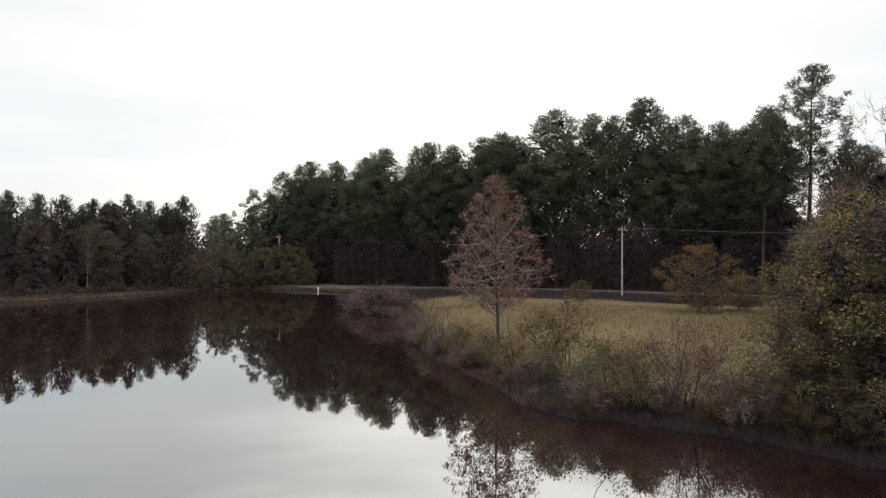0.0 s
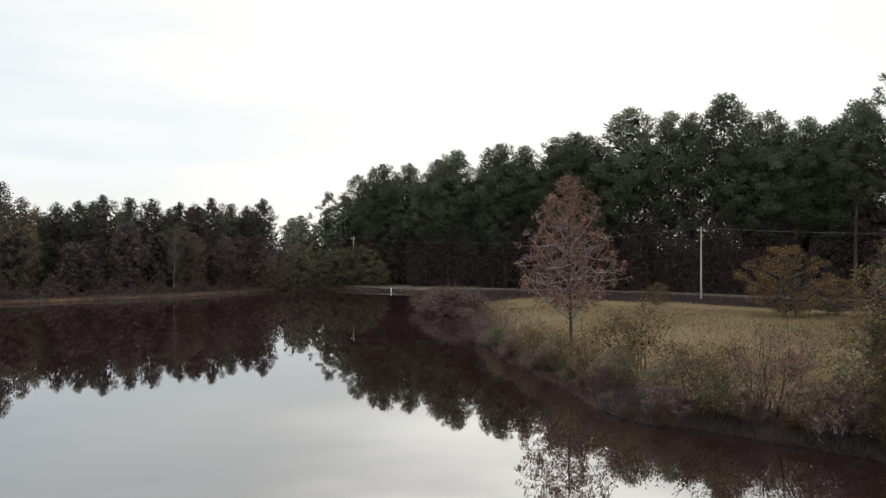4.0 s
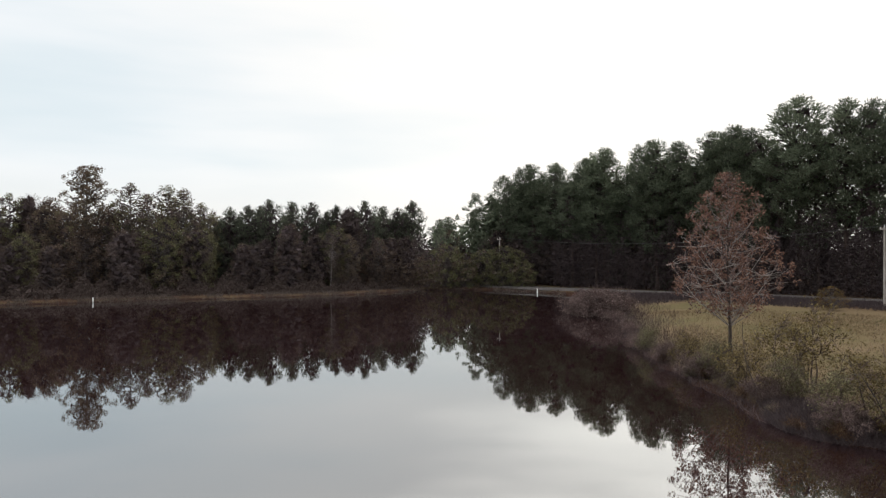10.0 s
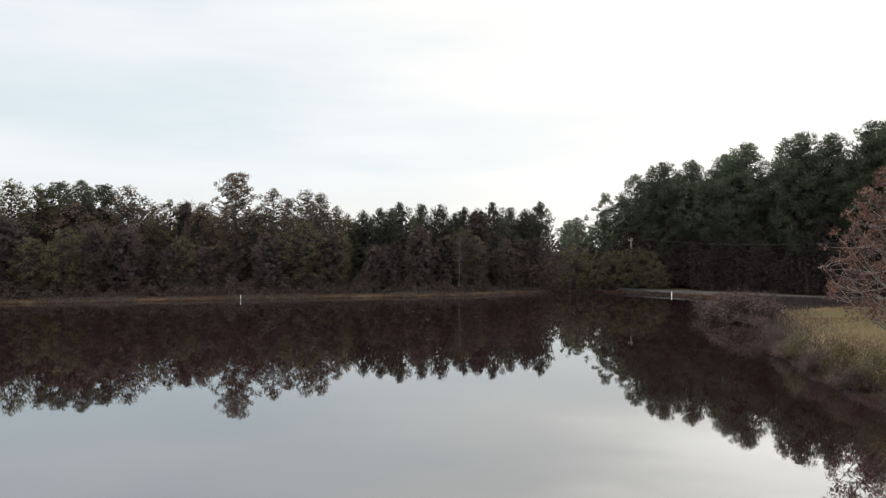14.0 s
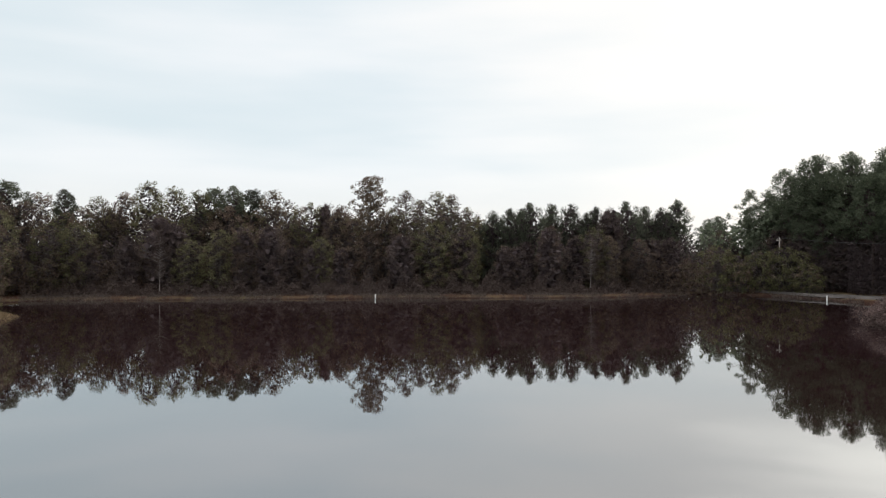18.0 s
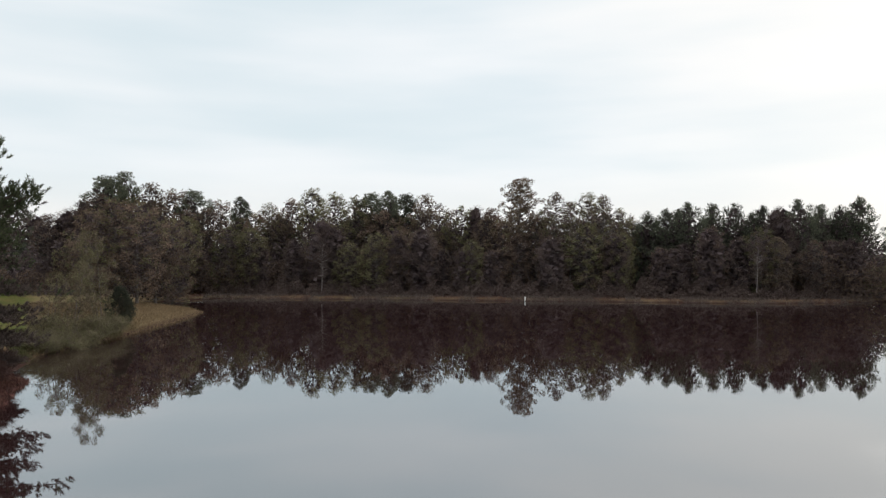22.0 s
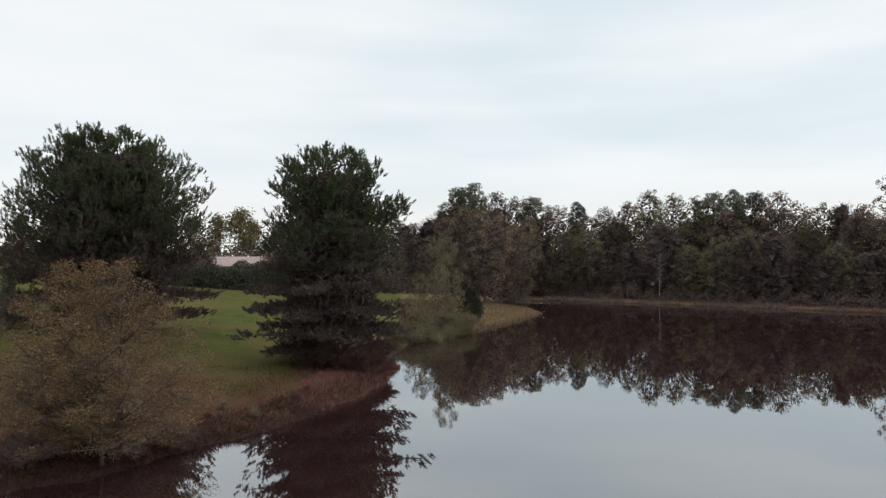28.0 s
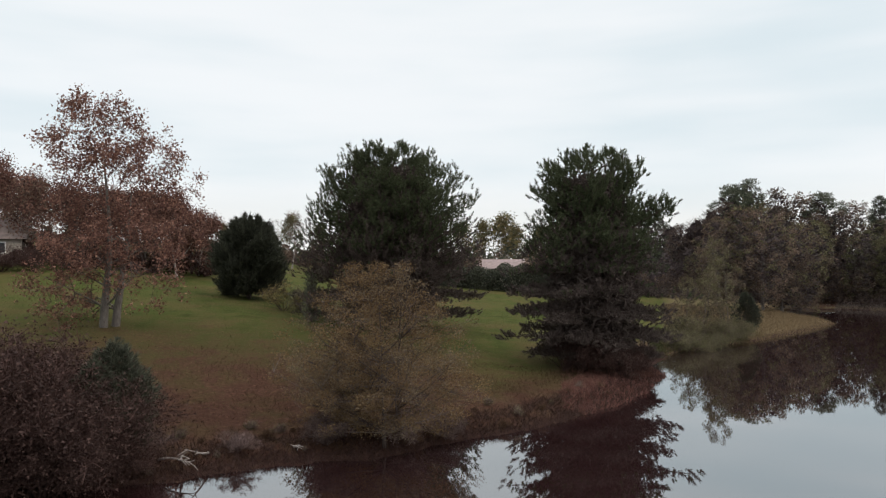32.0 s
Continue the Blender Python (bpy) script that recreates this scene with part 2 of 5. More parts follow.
# ---------------------------------------------------------------- the plan of the ground
def polar(az, d):
    return -d * math.sin(radians(az)), d * math.cos(radians(az))


# the pond's edge, as bearings and distances round its middle
SHORE = [polar(*p) for p in (
    (-60, 25), (-45, 27), (-33, 27.5), (-24, 29), (-16, 30), (-10, 30.5), (-6, 34), (-3, 39), (0, 44), (2.1, 50), (3.2, 61),
    (4, 75), (4.8, 92), (6.3, 108), (10.4, 120), (15, 126), (19.2, 126), (22, 119), (26, 113), (31, 110), (37, 108.5), (43, 108),
    (49, 108), (55, 110), (60, 112), (66, 116), (70, 119), (73.5, 116), (75, 109), (73.6, 102), (72, 97), (71.1, 92), (72.2, 84),
    (74.5, 75), (77.2, 67), (80, 62), (82.4, 58), (83.6, 51), (83.2, 46), (84, 41), (86.1, 37), (90, 33), (97.7, 28.6))]
SHORE += [polar(*p) for p in ((107, 26), (118, 25.5), (130, 25), (150, 24), (175, 25), (200, 26), (230, 25), (265, 24))]
SHORE = np.array(SHORE)


def smooth(v, lo, hi):
    t = np.clip((v - lo) / (hi - lo), 0, 1)
    return t * t * (3 - 2 * t)


def shore_distance(x, y):
    """Metres from the water's edge; below nought in the pond."""
    p = np.stack([np.asarray(x, float), np.asarray(y, float)], -1)
    a, b = SHORE, np.roll(SHORE, -1, 0)
    best = np.full(p.shape[:-1], 1e9)
    inside = np.zeros(p.shape[:-1], bool)
    for p0, p1 in zip(a, b):
        e = p1 - p0
        t = np.clip(((p - p0) @ e) / (e @ e), 0, 1)
        best = np.minimum(best, np.linalg.norm(p - p0 - t[..., None] * e, axis=-1))
        cross = (p0[1] > p[..., 1]) != (p1[1] > p[..., 1])
        with np.errstate(divide="ignore", invalid="ignore"):
            inside ^= cross & (p[..., 0] < (p1[0] - p0[0]) * (p[..., 1] - p0[1]) / (p1[1] - p0[1]) + p0[0])
    wave = np.sin(1.1 * p[..., 0] + 0.5 * p[..., 1]) + np.sin(0.8 * p[..., 1] - 0.45 * p[..., 0] + 2) + 0.6 * np.sin(2.3 * p[..., 0] - 1.9 * p[..., 1])
    return np.where(inside, -best, best) + 0.16 * wave * (1 - smooth(np.hypot(p[..., 0], p[..., 1]), 50, 90))


def height(x, y):
    """The ground's height: a low bank, flat fields, and a lawn that climbs on the west side."""
    x, y = np.asarray(x, float), np.asarray(y, float)
    s = shore_distance(x, y)
    az = np.degrees(np.arctan2(-x, y)) % 360
    r = np.hypot(x, y)
    bank = np.where(s < 0, np.maximum(s * 0.5, -1.5), 0.45 * smooth(s, 0, 1.8) + 0.45 * smooth(s, 2, 16))
    climb = np.interp(az, [0, 80, 88, 96, 108, 116, 130, 200, 260, 300, 360], [0.0, 0.0, 0.020, 0.030, 0.058, 0.082, 0.098, 0.05, 0.02, 0, 0])
    rise = climb * np.clip(s - 3, 0, 95) * smooth(s, 1, 12)
    roll_ = 0.22 * np.sin(x * 0.09 + 1.3) * np.cos(y * 0.075) * smooth(s, 3, 14) + 0.6 * smooth(s, 40, 150)
    return bank + rise + roll_


def ground_z(x, y):
    return float(height(x, y))


# ---------------------------------------------------------------- mesh helpers
class Geo:
    """Gathers corners and faces in bulk and turns them into one mesh."""

    def __init__(self):
        self.v, self.f, self.count = [], [], 0

    def add(self, verts, faces):
        verts = np.asarray(verts, float).reshape(-1, 3)
        self.v.append(verts)
        self.f.append(np.asarray(faces, int) + self.count)
        self.count += len(verts)

    def mesh(self, name, mat, smooth_faces=False):
        me = bpy.data.meshes.new(name)
        verts = np.concatenate(self.v) if self.v else np.zeros((0, 3))
        loops = np.concatenate([f.ravel() for f in self.f]) if self.f else np.zeros(0, int)
        sizes = np.concatenate([np.full(len(f), f.shape[1]) for f in self.f]) if self.f else np.zeros(0, int)
        me.vertices.add(len(verts))
        me.vertices.foreach_set("co", verts.ravel())
        me.loops.add(len(loops))
        me.loops.foreach_set("vertex_index", loops.astype(np.int32))
        me.polygons.add(len(sizes))
        me.polygons.foreach_set("loop_start", np.concatenate([[0], np.cumsum(sizes)[:-1]]).astype(np.int32))
        me.polygons.foreach_set("loop_total", sizes.astype(np.int32))
        me.polygons.foreach_set("use_smooth", np.full(len(sizes), smooth_faces))
        me.materials.append(mat)
        me.update(calc_edges=True)
        return me


def unit(v):
    return v / np.maximum(np.linalg.norm(v, axis=-1, keepdims=True), 1e-9)


def limbs_into(geo, segs, sides=5):
    """Tapered prisms for rows of (start, end, radius, radius)."""
    s = np.array(segs, float).reshape(-1, 8)
    p0, p1, r0, r1 = s[:, :3], s[:, 3:6], s[:, 6], s[:, 7]
    ax = unit(p1 - p0)
    ref = np.where(np.abs(ax[:, 2:3]) > 0.9, np.array([[1.0, 0, 0]]), np.array([[0, 0, 1.0]]))
    u = unit(np.cross(ax, ref))
    w = np.cross(ax, u)
    a = np.arange(sides) * 2 * np.pi / sides
    ring = u[:, None] * np.cos(a)[None, :, None] + w[:, None] * np.sin(a)[None, :, None]
    low = p0[:, None] + ring * r0[:, None, None]
    top = p1[:, None] + ring * r1[:, None, None]
    verts = np.concatenate([low, top], 1)
    i = np.arange(sides)
    j = (i + 1) % sides
    q = np.stack([i, j, j + sides, i + sides], -1)
    faces = (q[None] + (np.arange(len(s)) * 2 * sides)[:, None, None]).reshape(-1, 4)
    geo.add(verts.reshape(-1, 3), faces)


def blades_into(geo, rng, base, way, length, width, quad=False):
    """Slim pointed triangles: needles, twigs, grass blades."""
    n = len(base)
    side = unit(np.cross(way, rng.normal(size=(n, 3))))
    length, width = np.broadcast_to(length, n)[:, None], np.broadcast_to(width, n)[:, None]
    tip = base + way * length
    if quad:
        mid = base + way * length * 0.45
        verts = np.stack([base, mid + side * width / 2, tip, mid - side * width / 2], 1)
    else:
        verts = np.stack([base + side * width / 2, tip, base - side * width / 2], 1)
    k = verts.shape[1]
    geo.add(verts.reshape(-1, 3), np.arange(n * k).reshape(n, k))


def fine_limbs(geo, rng, segs):
    """Thin limbs: three-sided rods, and flat slivers for the thinnest."""
    if not len(segs):
        return
    slim = segs[:, 6] < 0.03
    if (~slim).any():
        limbs_into(geo, segs[~slim], 3)
    if slim.any():
        s = segs[slim]
        run = s[:, 3:6] - s[:, :3]
        long = np.linalg.norm(run, axis=1)
        blades_into(geo, rng, s[:, :3], unit(run), long * 1.25, np.maximum(s[:, 6] * 2, 0.02))


def leaves_into(geo, rng, centres, size, flat=0.0):
    """Small pointed leaf blades turned every way round their centres."""
    n = len(centres)
    way = rng.normal(size=(n, 3))
    way[:, 2] *= 1 - flat
    way = unit(way)
    blades_into(geo, rng, centres - way * (size * 0.5)[:, None] if np.ndim(size) else centres - way * size * 0.5, way, size, np.asarray(size) * 0.75)


def part(name, me, parent, label=""):
    ob = new(name, me)
    ob.parent = parent
    if label:
        ob["label"] = label
    return ob


# ---------------------------------------------------------------- trees
def twist(rng, way, amount):
    return unit(way + rng.normal(size=3) * amount)


def fork(rng, p, way, length, radius, depth, segs, tips, lift=0.1, spread=0.75, kids=3, shrink=0.68, wob=0.16, thin=0.012):
    """One limb in three bends, with younger limbs along it."""
    bends = 3
    for k in range(bends):
        way = unit(twist(rng, way, wob) + np.array([0, 0, lift]))
        q = p + way * length / bends
        r1 = radius * (1 - 0.16 * (k + 1))
        segs.append((*p, *q, radius * (1 - 0.16 * k), r1))
        if depth > 0 and k > 0 or depth > 1:
            for _ in range(kids if k == bends - 1 else max(1, kids - 2)):
                side = unit(np.cross(way, rng.normal(size=3)))
                child = unit(way * (1 - spread * 0.5) + side * spread * rng.uniform(0.6, 1.2))
                fork(rng, q, child, length * shrink * rng.uniform(0.7, 1.15), max(radius * 0.5, thin), depth - 1, segs, tips, lift, spread, kids, shrink, wob, thin)
        p = q
    if depth == 0:
        tips.append((*p, *way))


def broadleaf(seed, tall, bark, leaf, leaf_n=4, leaf_size=0.28, twig_n=5, twig_len=0.9, clear=0.25, trunk_r=None, depth=3, crown_w=0.55,
              lift=0.1, leaf_low=0.0, leaf_top=1.0, twig_mat=None, stems=1, scatter=0.45, twig_w=0.035, kids=3, leaf_mat2=None, taper=0.55, limb_mat=None, wander=0.07, thin=0.012, splay=0.35, limb_r=0.55):
    """A broad-leaved tree: forking trunk and limbs, fine twigs, and what leaves are left on it."""
    rng = np.random.default_rng(seed)
    segs, tips = [], []
    r = trunk_r or tall * 0.014
    for k in range(stems):
        p = np.array([0, 0, 0.0]) if stems == 1 else np.array([*rng.normal(size=2) * 0.25 * min(2, tall / 5), -0.05])
        way = unit(np.array([0, 0, 1.0]) + rng.normal(size=3) * (0.05 if stems == 1 else splay))
        top = tall * (0.78 if stems == 1 else rng.uniform(0.55, 0.8))
        steps = 8
        for i in range(steps):
            way = unit(way + rng.normal(size=3) * wander + np.array([0, 0, 0.08]))
            q = p + way * top / steps
            r0, r1 = r * (1 - 0.85 * i / steps), r * (1 - 0.85 * (i + 1) / steps)
            if i == 0 and stems == 1:
                segs.append((*(p - np.array([0, 0, 0.2])), *(p + (q - p) * 0.25), r0 * 1.5, r0 * 1.05))
            segs.append((*p, *q, r0, r1))
            frac = (i + 1) / steps
            if frac > clear:
                reach = tall * crown_w * 0.5 * (1.0 - taper * max(0, (frac - clear) / (1 - clear)) ** 1.5)
                for _ in range(2 if frac < 1 else 3):
                    a = rng.uniform(0, 2 * np.pi)
                    tilt = rng.uniform(0.15, 0.7) + 0.5 * frac
                    child = unit(np.array([np.cos(a), np.sin(a), tilt]))
                    fork(rng, q, child, reach * rng.uniform(0.45, 0.7), r1 * limb_r, depth - 1, segs, tips, lift, 0.8, kids, thin=thin)
            p = q
    tips = np.array(tips)
    top_z = tips[:, 2].max()
    k = tall / (top_z + twig_len * 0.6)
    segs = np.array(segs)
    segs[:, :6] *= k
    tips[:, :3] *= k
    tree = new("tree")
    g = Geo()
    thick = segs[:, 6] > 0.05
    limbs_into(g, segs[thick], 7)
    part("trunk", g.mesh("trunk", bark, True), tree)
    g = Geo()
    fine_limbs(g, rng, segs[~thick])
    if limb_mat:
        part("limb", g.mesh("limb", limb_mat), tree)
        g = Geo()
    idx = np.repeat(np.arange(len(tips)), twig_n)
    way = unit(tips[idx, 3:] + rng.normal(size=(len(idx), 3)) * 0.65)
    base = tips[idx, :3] - tips[idx, 3:] * rng.uniform(0, 0.6, size=(len(idx), 1))
    blades_into(g, rng, base, way, rng.uniform(0.4, 1.0, len(idx)) * twig_len, twig_w)
    part("branchwork", g.mesh("branchwork", twig_mat or bark), tree)
    if leaf_n:
        for mat, share in ((leaf, 1.0 if leaf_mat2 is None else 0.6), (leaf_mat2, 0.4)):
            if mat is None:
                continue
            n_here = max(1, round(leaf_n * share))
            sel = tips[(tips[:, 2] >= leaf_low * tall) & (tips[:, 2] <= leaf_top * tall)]
            idx = np.repeat(np.arange(len(sel)), n_here)
            if not len(idx):
                continue
            c = sel[idx, :3] + rng.normal(size=(len(idx), 3)) * scatter
            g = Geo()
            leaves_into(g, rng, c, rng.uniform(0.6, 1.3, len(idx)) * leaf_size)
            part("foliage", g.mesh("foliage", mat), tree)
    return tree


def lawn_pine(seed, tall, shape, limbs=200, shoots=9, shoot=0.8, needle=0.26, needles=26, brown_to=0.5, extra=(), mat=None, brown=None, fill=6000, clump=1.0, tiers=0.0, stem=0.018, gap=1.2, upright=1.0):
    """A broad pine: shape gives (height, reach) by shares of the height; limb ends carry upright bottle-brush shoots; below the height
    share tiers the limbs lie in level storeys with gaps between them."""
    rng = np.random.default_rng(seed)
    tree = new("tree")
    segs, ends = [], []
    r = tall * stem
    for i in range(10):
        segs.append((0, 0, tall * i * 0.097 - 0.3 * (i == 0), 0, 0, tall * (i + 1) * 0.097, r * (1 - 0.095 * i), r * (1 - 0.095 * (i + 1))))
    fs, rs = [s[0] for s in shape], [s[1] for s in shape]
    grid = np.linspace(fs[0], 1, 200)
    share = np.cumsum(np.interp(grid, fs, rs) + 1.2)
    for k in range(limbs + len(extra)):
        f = float(np.interp((k + rng.uniform(0, 1)) / limbs * share[-1], share, grid)) if k < limbs else 0.5
        a = k * 2.39996 + rng.uniform(-0.4, 0.4)
        wave = 1 + 0.10 * math.sin(2 * a + seed) + 0.07 * math.sin(5 * a + f * 9)
        level = f < tiers
        if level:
            row = round(f * tall / gap)
            f = (row * gap + rng.normal() * 0.08) / tall
            wave = 1 + 0.22 * math.sin(1.7 * a + row * 2.1 + seed) + 0.12 * math.sin(4 * a + row)
        reach = np.interp(f, fs, rs) * rng.uniform(0.62, 1.05) * wave
        if k >= limbs:
            f, a, reach = extra[k - limbs]
        out = np.array([math.cos(a), math.sin(a), 0])
        end = out * reach + np.array([0, 0, max(0.35, f * tall - (0.10 * reach if level else 0))])
        root = np.array([0, 0, max(0.3, f * tall + 0.2 if level else f * tall - reach * (0.1 + 0.5 * f), fs[0] * tall * 0.9)])
        bend = root + (end - root) * 0.55 + np.array([0, 0, -0.04 * reach]) + rng.normal(size=3) * 0.1
        lr = 0.03 + 0.008 * reach
        segs.append((*root, *bend, lr, lr * 0.7))
        segs.append((*bend, *end, lr * 0.7, lr * 0.3))
        wide = (0.30 + 0.10 * reach) * clump
        flat = 0.3 if level else 0.85
        ends.append((*end, *out, wide, f, flat))
        for back in (0.35, 0.75):
            if reach > 1.5 + back * 2:
                ends.append((*(end + (bend - end) * back + rng.normal(size=3) * np.array([0.4, 0.4, 0.1])), *out, wide * 0.9, f, flat))
    for k in range(12):
        f = 0.90 + 0.085 * k / 11
        out = np.array([math.cos(k * 2.4), math.sin(k * 2.4), 0])
        ends.append((*(out * np.interp(f, fs, rs) * 0.6 + np.array([0, 0, f * tall])), *out, (0.16 + 0.12 * np.interp(f, fs, rs)) * clump, f, 0.8))
    g = Geo()
    limbs_into(g, segs[:10], 9)
    limbs_into(g, segs[10:], 4)
    part("trunk", g.mesh("trunk", BARK_PINE, True), tree)
    e = np.array(ends)
    idx = np.repeat(np.arange(len(e)), shoots)
    n = len(idx)
    off = unit(rng.normal(size=(n, 3))) * rng.uniform(0.05, 1, (n, 1)) ** 0.45
    off[:, 2] *= e[idx, 8]
    c = e[idx, :3] + off * e[idx, 6:7]
    up = (0.15 + 1.25 * e[idx, 7:8]) * upright
    axis = unit(e[idx, 3:6] * 0.3 + off * 0.6 + np.concatenate([np.zeros((n, 2)), up], 1) + rng.normal(size=(n, 3)) * 0.12)
    size = shoot * rng.uniform(0.6, 1.2, n)
    # shoots below about the height share brown_to take the brown material
    rusty = rng.normal(size=n) * 0.10 + e[idx, 7] < brown_to
    i2 = np.repeat(np.arange(n), needles)
    u = rng.uniform(0, 0.9, len(i2))
    round_ = unit(np.cross(axis[i2], rng.normal(size=(len(i2), 3))))
    base = c[i2] + axis[i2] * ((u - 0.3) * size[i2])[:, None]
    way = unit(axis[i2] * 0.75 + round_ * (1.0 - 0.6 * u)[:, None])
    g, g2 = Geo(), Geo()
    sel = ~rusty[i2]
    for geo, s in ((g, sel), (g2, ~sel)):
        blades_into(geo, rng, base[s], way[s], needle * rng.uniform(0.7, 1.2, s.sum()), needle * 0.24)
    f = rng.uniform(max(0.05, fs[0]), 0.9, fill)
    a = rng.uniform(0, 2 * np.pi, fill)
    rad = np.interp(f, fs, rs) * 0.6 * rng.uniform(0.02, 1, fill) ** 0.6
    c = np.stack([np.cos(a) * rad, np.sin(a) * rad, f * tall * 0.97], -1)
    blades_into(g2, rng, c, unit(rng.normal(size=(fill, 3)) + np.array([0, 0, 0.3])), rng.uniform(0.3, 0.7, fill), 0.1)
    part("crown", g.mesh("crown", mat), tree)
    part("old_growth", g2.mesh("old_growth", brown), tree, "brown twigs and needles low in the crown and at its core")
    return tree


def puff_tree(seed, tall, shape, mat, lumps=60, size=(0.6, 1.0), blades=90, blade=0.28, slim=0.5, up=0.3, out=0.6, bark=None, fill=500, fill_mat=None,
              inner=0.72, squash=0.8, mat2=None, share=0.35, needles=False, trunk_r=None, leaders=0, stems=1, wander=0.02, rise=0.5, limb_mat=None, fill_to=0.62, limb_r=0.05, branchy=0):
    """A tree whose limbs end in rounded sprays of leaves, needles or twigs: shape gives (height, reach), the height as a share of the whole."""
    rng = np.random.default_rng(seed)
    fs, rs = [p[0] for p in shape], [p[1] for p in shape]
    grid = np.linspace(fs[0], fs[-1], 200)
    share_of = np.cumsum(np.interp(grid, fs, rs) + 0.6)
    segs, trunks = [], []
    r = trunk_r or tall * 0.012
    lines = []
    for k in range(stems):
        p = np.array([0.0, 0, -0.3]) if stems == 1 else np.array([*rng.normal(size=2) * 0.35, -0.3])
        slant = rng.normal(size=2) * (0.012 if stems == 1 else 0.10)
        pts = [p]
        for i in range(9):
            pts.append(np.array([*(pts[-1][:2] + slant * tall / 9 + rng.normal(size=2) * wander * tall / 9), tall * 0.95 * (i + 1) / 9]))
            trunks.append((*pts[-2], *pts[-1], r * (1.35 if i == 0 else 1 - 0.1 * i), r * (1 - 0.1 * (i + 1))))
        lines.append(np.array(pts))
    cs, rads, ways, mains = [], [], [], []
    for k in range(lumps):
        f = float(np.interp((k + rng.uniform(0, 1)) / lumps * share_of[-1], share_of, grid))
        a = k * 2.39996 + rng.uniform(-0.5, 0.5)
        full = np.interp(f, fs, rs) * (1 + 0.10 * math.sin(2 * a + seed) + 0.08 * math.sin(5 * a + f * 11))
        rl = min(rng.uniform(*size), 0.25 + full * 0.7)
        reach = max(0.05, full * rng.uniform(inner, 1.02) - rl * 0.55)
        z = min(f * tall, tall - rl * squash * 0.9)
        o = np.array([math.cos(a), math.sin(a), 0])
        line = lines[k % stems]
        zr = max(fs[0] * tall * 0.75, z - reach * rise)
        root = np.array([np.interp(zr, line[:, 2], line[:, 0]), np.interp(zr, line[:, 2], line[:, 1]), zr])
        hub = np.array([np.interp(z, line[:, 2], line[:, 0]), np.interp(z, line[:, 2], line[:, 1]), z])
        c = hub + o * reach
        mid = root + (c - root) * 0.55 + np.array([0, 0, -0.06 * reach]) + rng.normal(size=3) * 0.12
        lr = limb_r * (0.5 + 0.12 * reach)
        if branchy and k % branchy and mains:
            near = np.array(mains[-14:])
            root = near[np.argmin(np.linalg.norm(near - c, axis=1) + np.maximum(0, near[:, 2] - c[2]))]
            mid = root + (c - root) * 0.5 + rng.normal(size=3) * 0.1
            lr *= 0.45
        elif branchy:
            mains += [mid, mid + (c - mid) * 0.5, c]
        segs += [(*root, *mid, lr, lr * 0.65), (*mid, *c, lr * 0.65, lr * 0.25)]
        cs.append(c)
        rads.append(rl)
        ways.append(o * min(1.0, reach / 2))
    for k in range(leaders):
        f = 1 - 0.10 * k / max(1, leaders)
        cs.append(np.array([rng.normal() * 0.12 * k, rng.normal() * 0.12 * k, f * tall - 0.35]))
        rads.append(0.28 + 0.08 * k)
        ways.append(np.array([0, 0, 0.6]))
    cs, rads, ways = np.array(cs), np.array(rads), np.array(ways)
    tree = new("tree")
    for k in range(stems):
        g = Geo()
        limbs_into(g, trunks[k * 9:k * 9 + 9], 8)
        mine = [seg for i, seg in enumerate(segs) if (i // 2) % stems == k]
        if not limb_mat and mine:
            limbs_into(g, mine, 4)
        name = "trunk" if stems == 1 else "stem"
        part(name, g.mesh(name, bark or BARK_GREY, True), tree)
    if limb_mat:
        g = Geo()
        limbs_into(g, segs, 4)
        part("limb", g.mesh("limb", limb_mat), tree)
    number = np.maximum(8, (blades * (rads / np.mean(size)) ** 1.8).astype(int))
    idx = np.repeat(np.arange(len(cs)), number)
    n = len(idx)
    off = unit(rng.normal(size=(n, 3))) * rng.uniform(0.02, 1, (n, 1)) ** 0.45
    off[:, 2] *= squash
    c = cs[idx] + off * rads[idx][:, None]
    long = blade * rng.uniform(0.6, 1.3, n)
    way = unit(off * out + ways[idx] * 0.35 + np.array([0, 0, up]) + rng.normal(size=(n, 3)) * (0.3 if needles else 0.7))
    second = rng.uniform(0, 1, len(cs))[idx] * 0.6 + rng.uniform(0, 1, n) * 0.4 < share if mat2 else np.zeros(n, bool)
    for m, sel, name in ((mat, ~second, "crown"), (mat2, second, "foliage")):
        if m is None or not sel.any():
            continue
        g = Geo()
        blades_into(g, rng, c[sel] - way[sel] * (long[sel] * (0.2 if needles else 0.5))[:, None], way[sel], long[sel], long[sel] * slim, quad=not needles)
        part(name, g.mesh(name, m), tree)
    # dark blades inside the crown stand in for its self-shadowed depth
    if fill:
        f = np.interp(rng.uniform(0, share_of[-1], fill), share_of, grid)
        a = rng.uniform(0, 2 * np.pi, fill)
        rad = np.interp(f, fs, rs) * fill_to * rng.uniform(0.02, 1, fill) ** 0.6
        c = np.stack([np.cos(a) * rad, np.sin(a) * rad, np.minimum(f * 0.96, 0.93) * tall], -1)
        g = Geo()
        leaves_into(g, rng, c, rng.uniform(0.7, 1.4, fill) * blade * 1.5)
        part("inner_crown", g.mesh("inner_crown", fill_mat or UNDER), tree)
    return tree


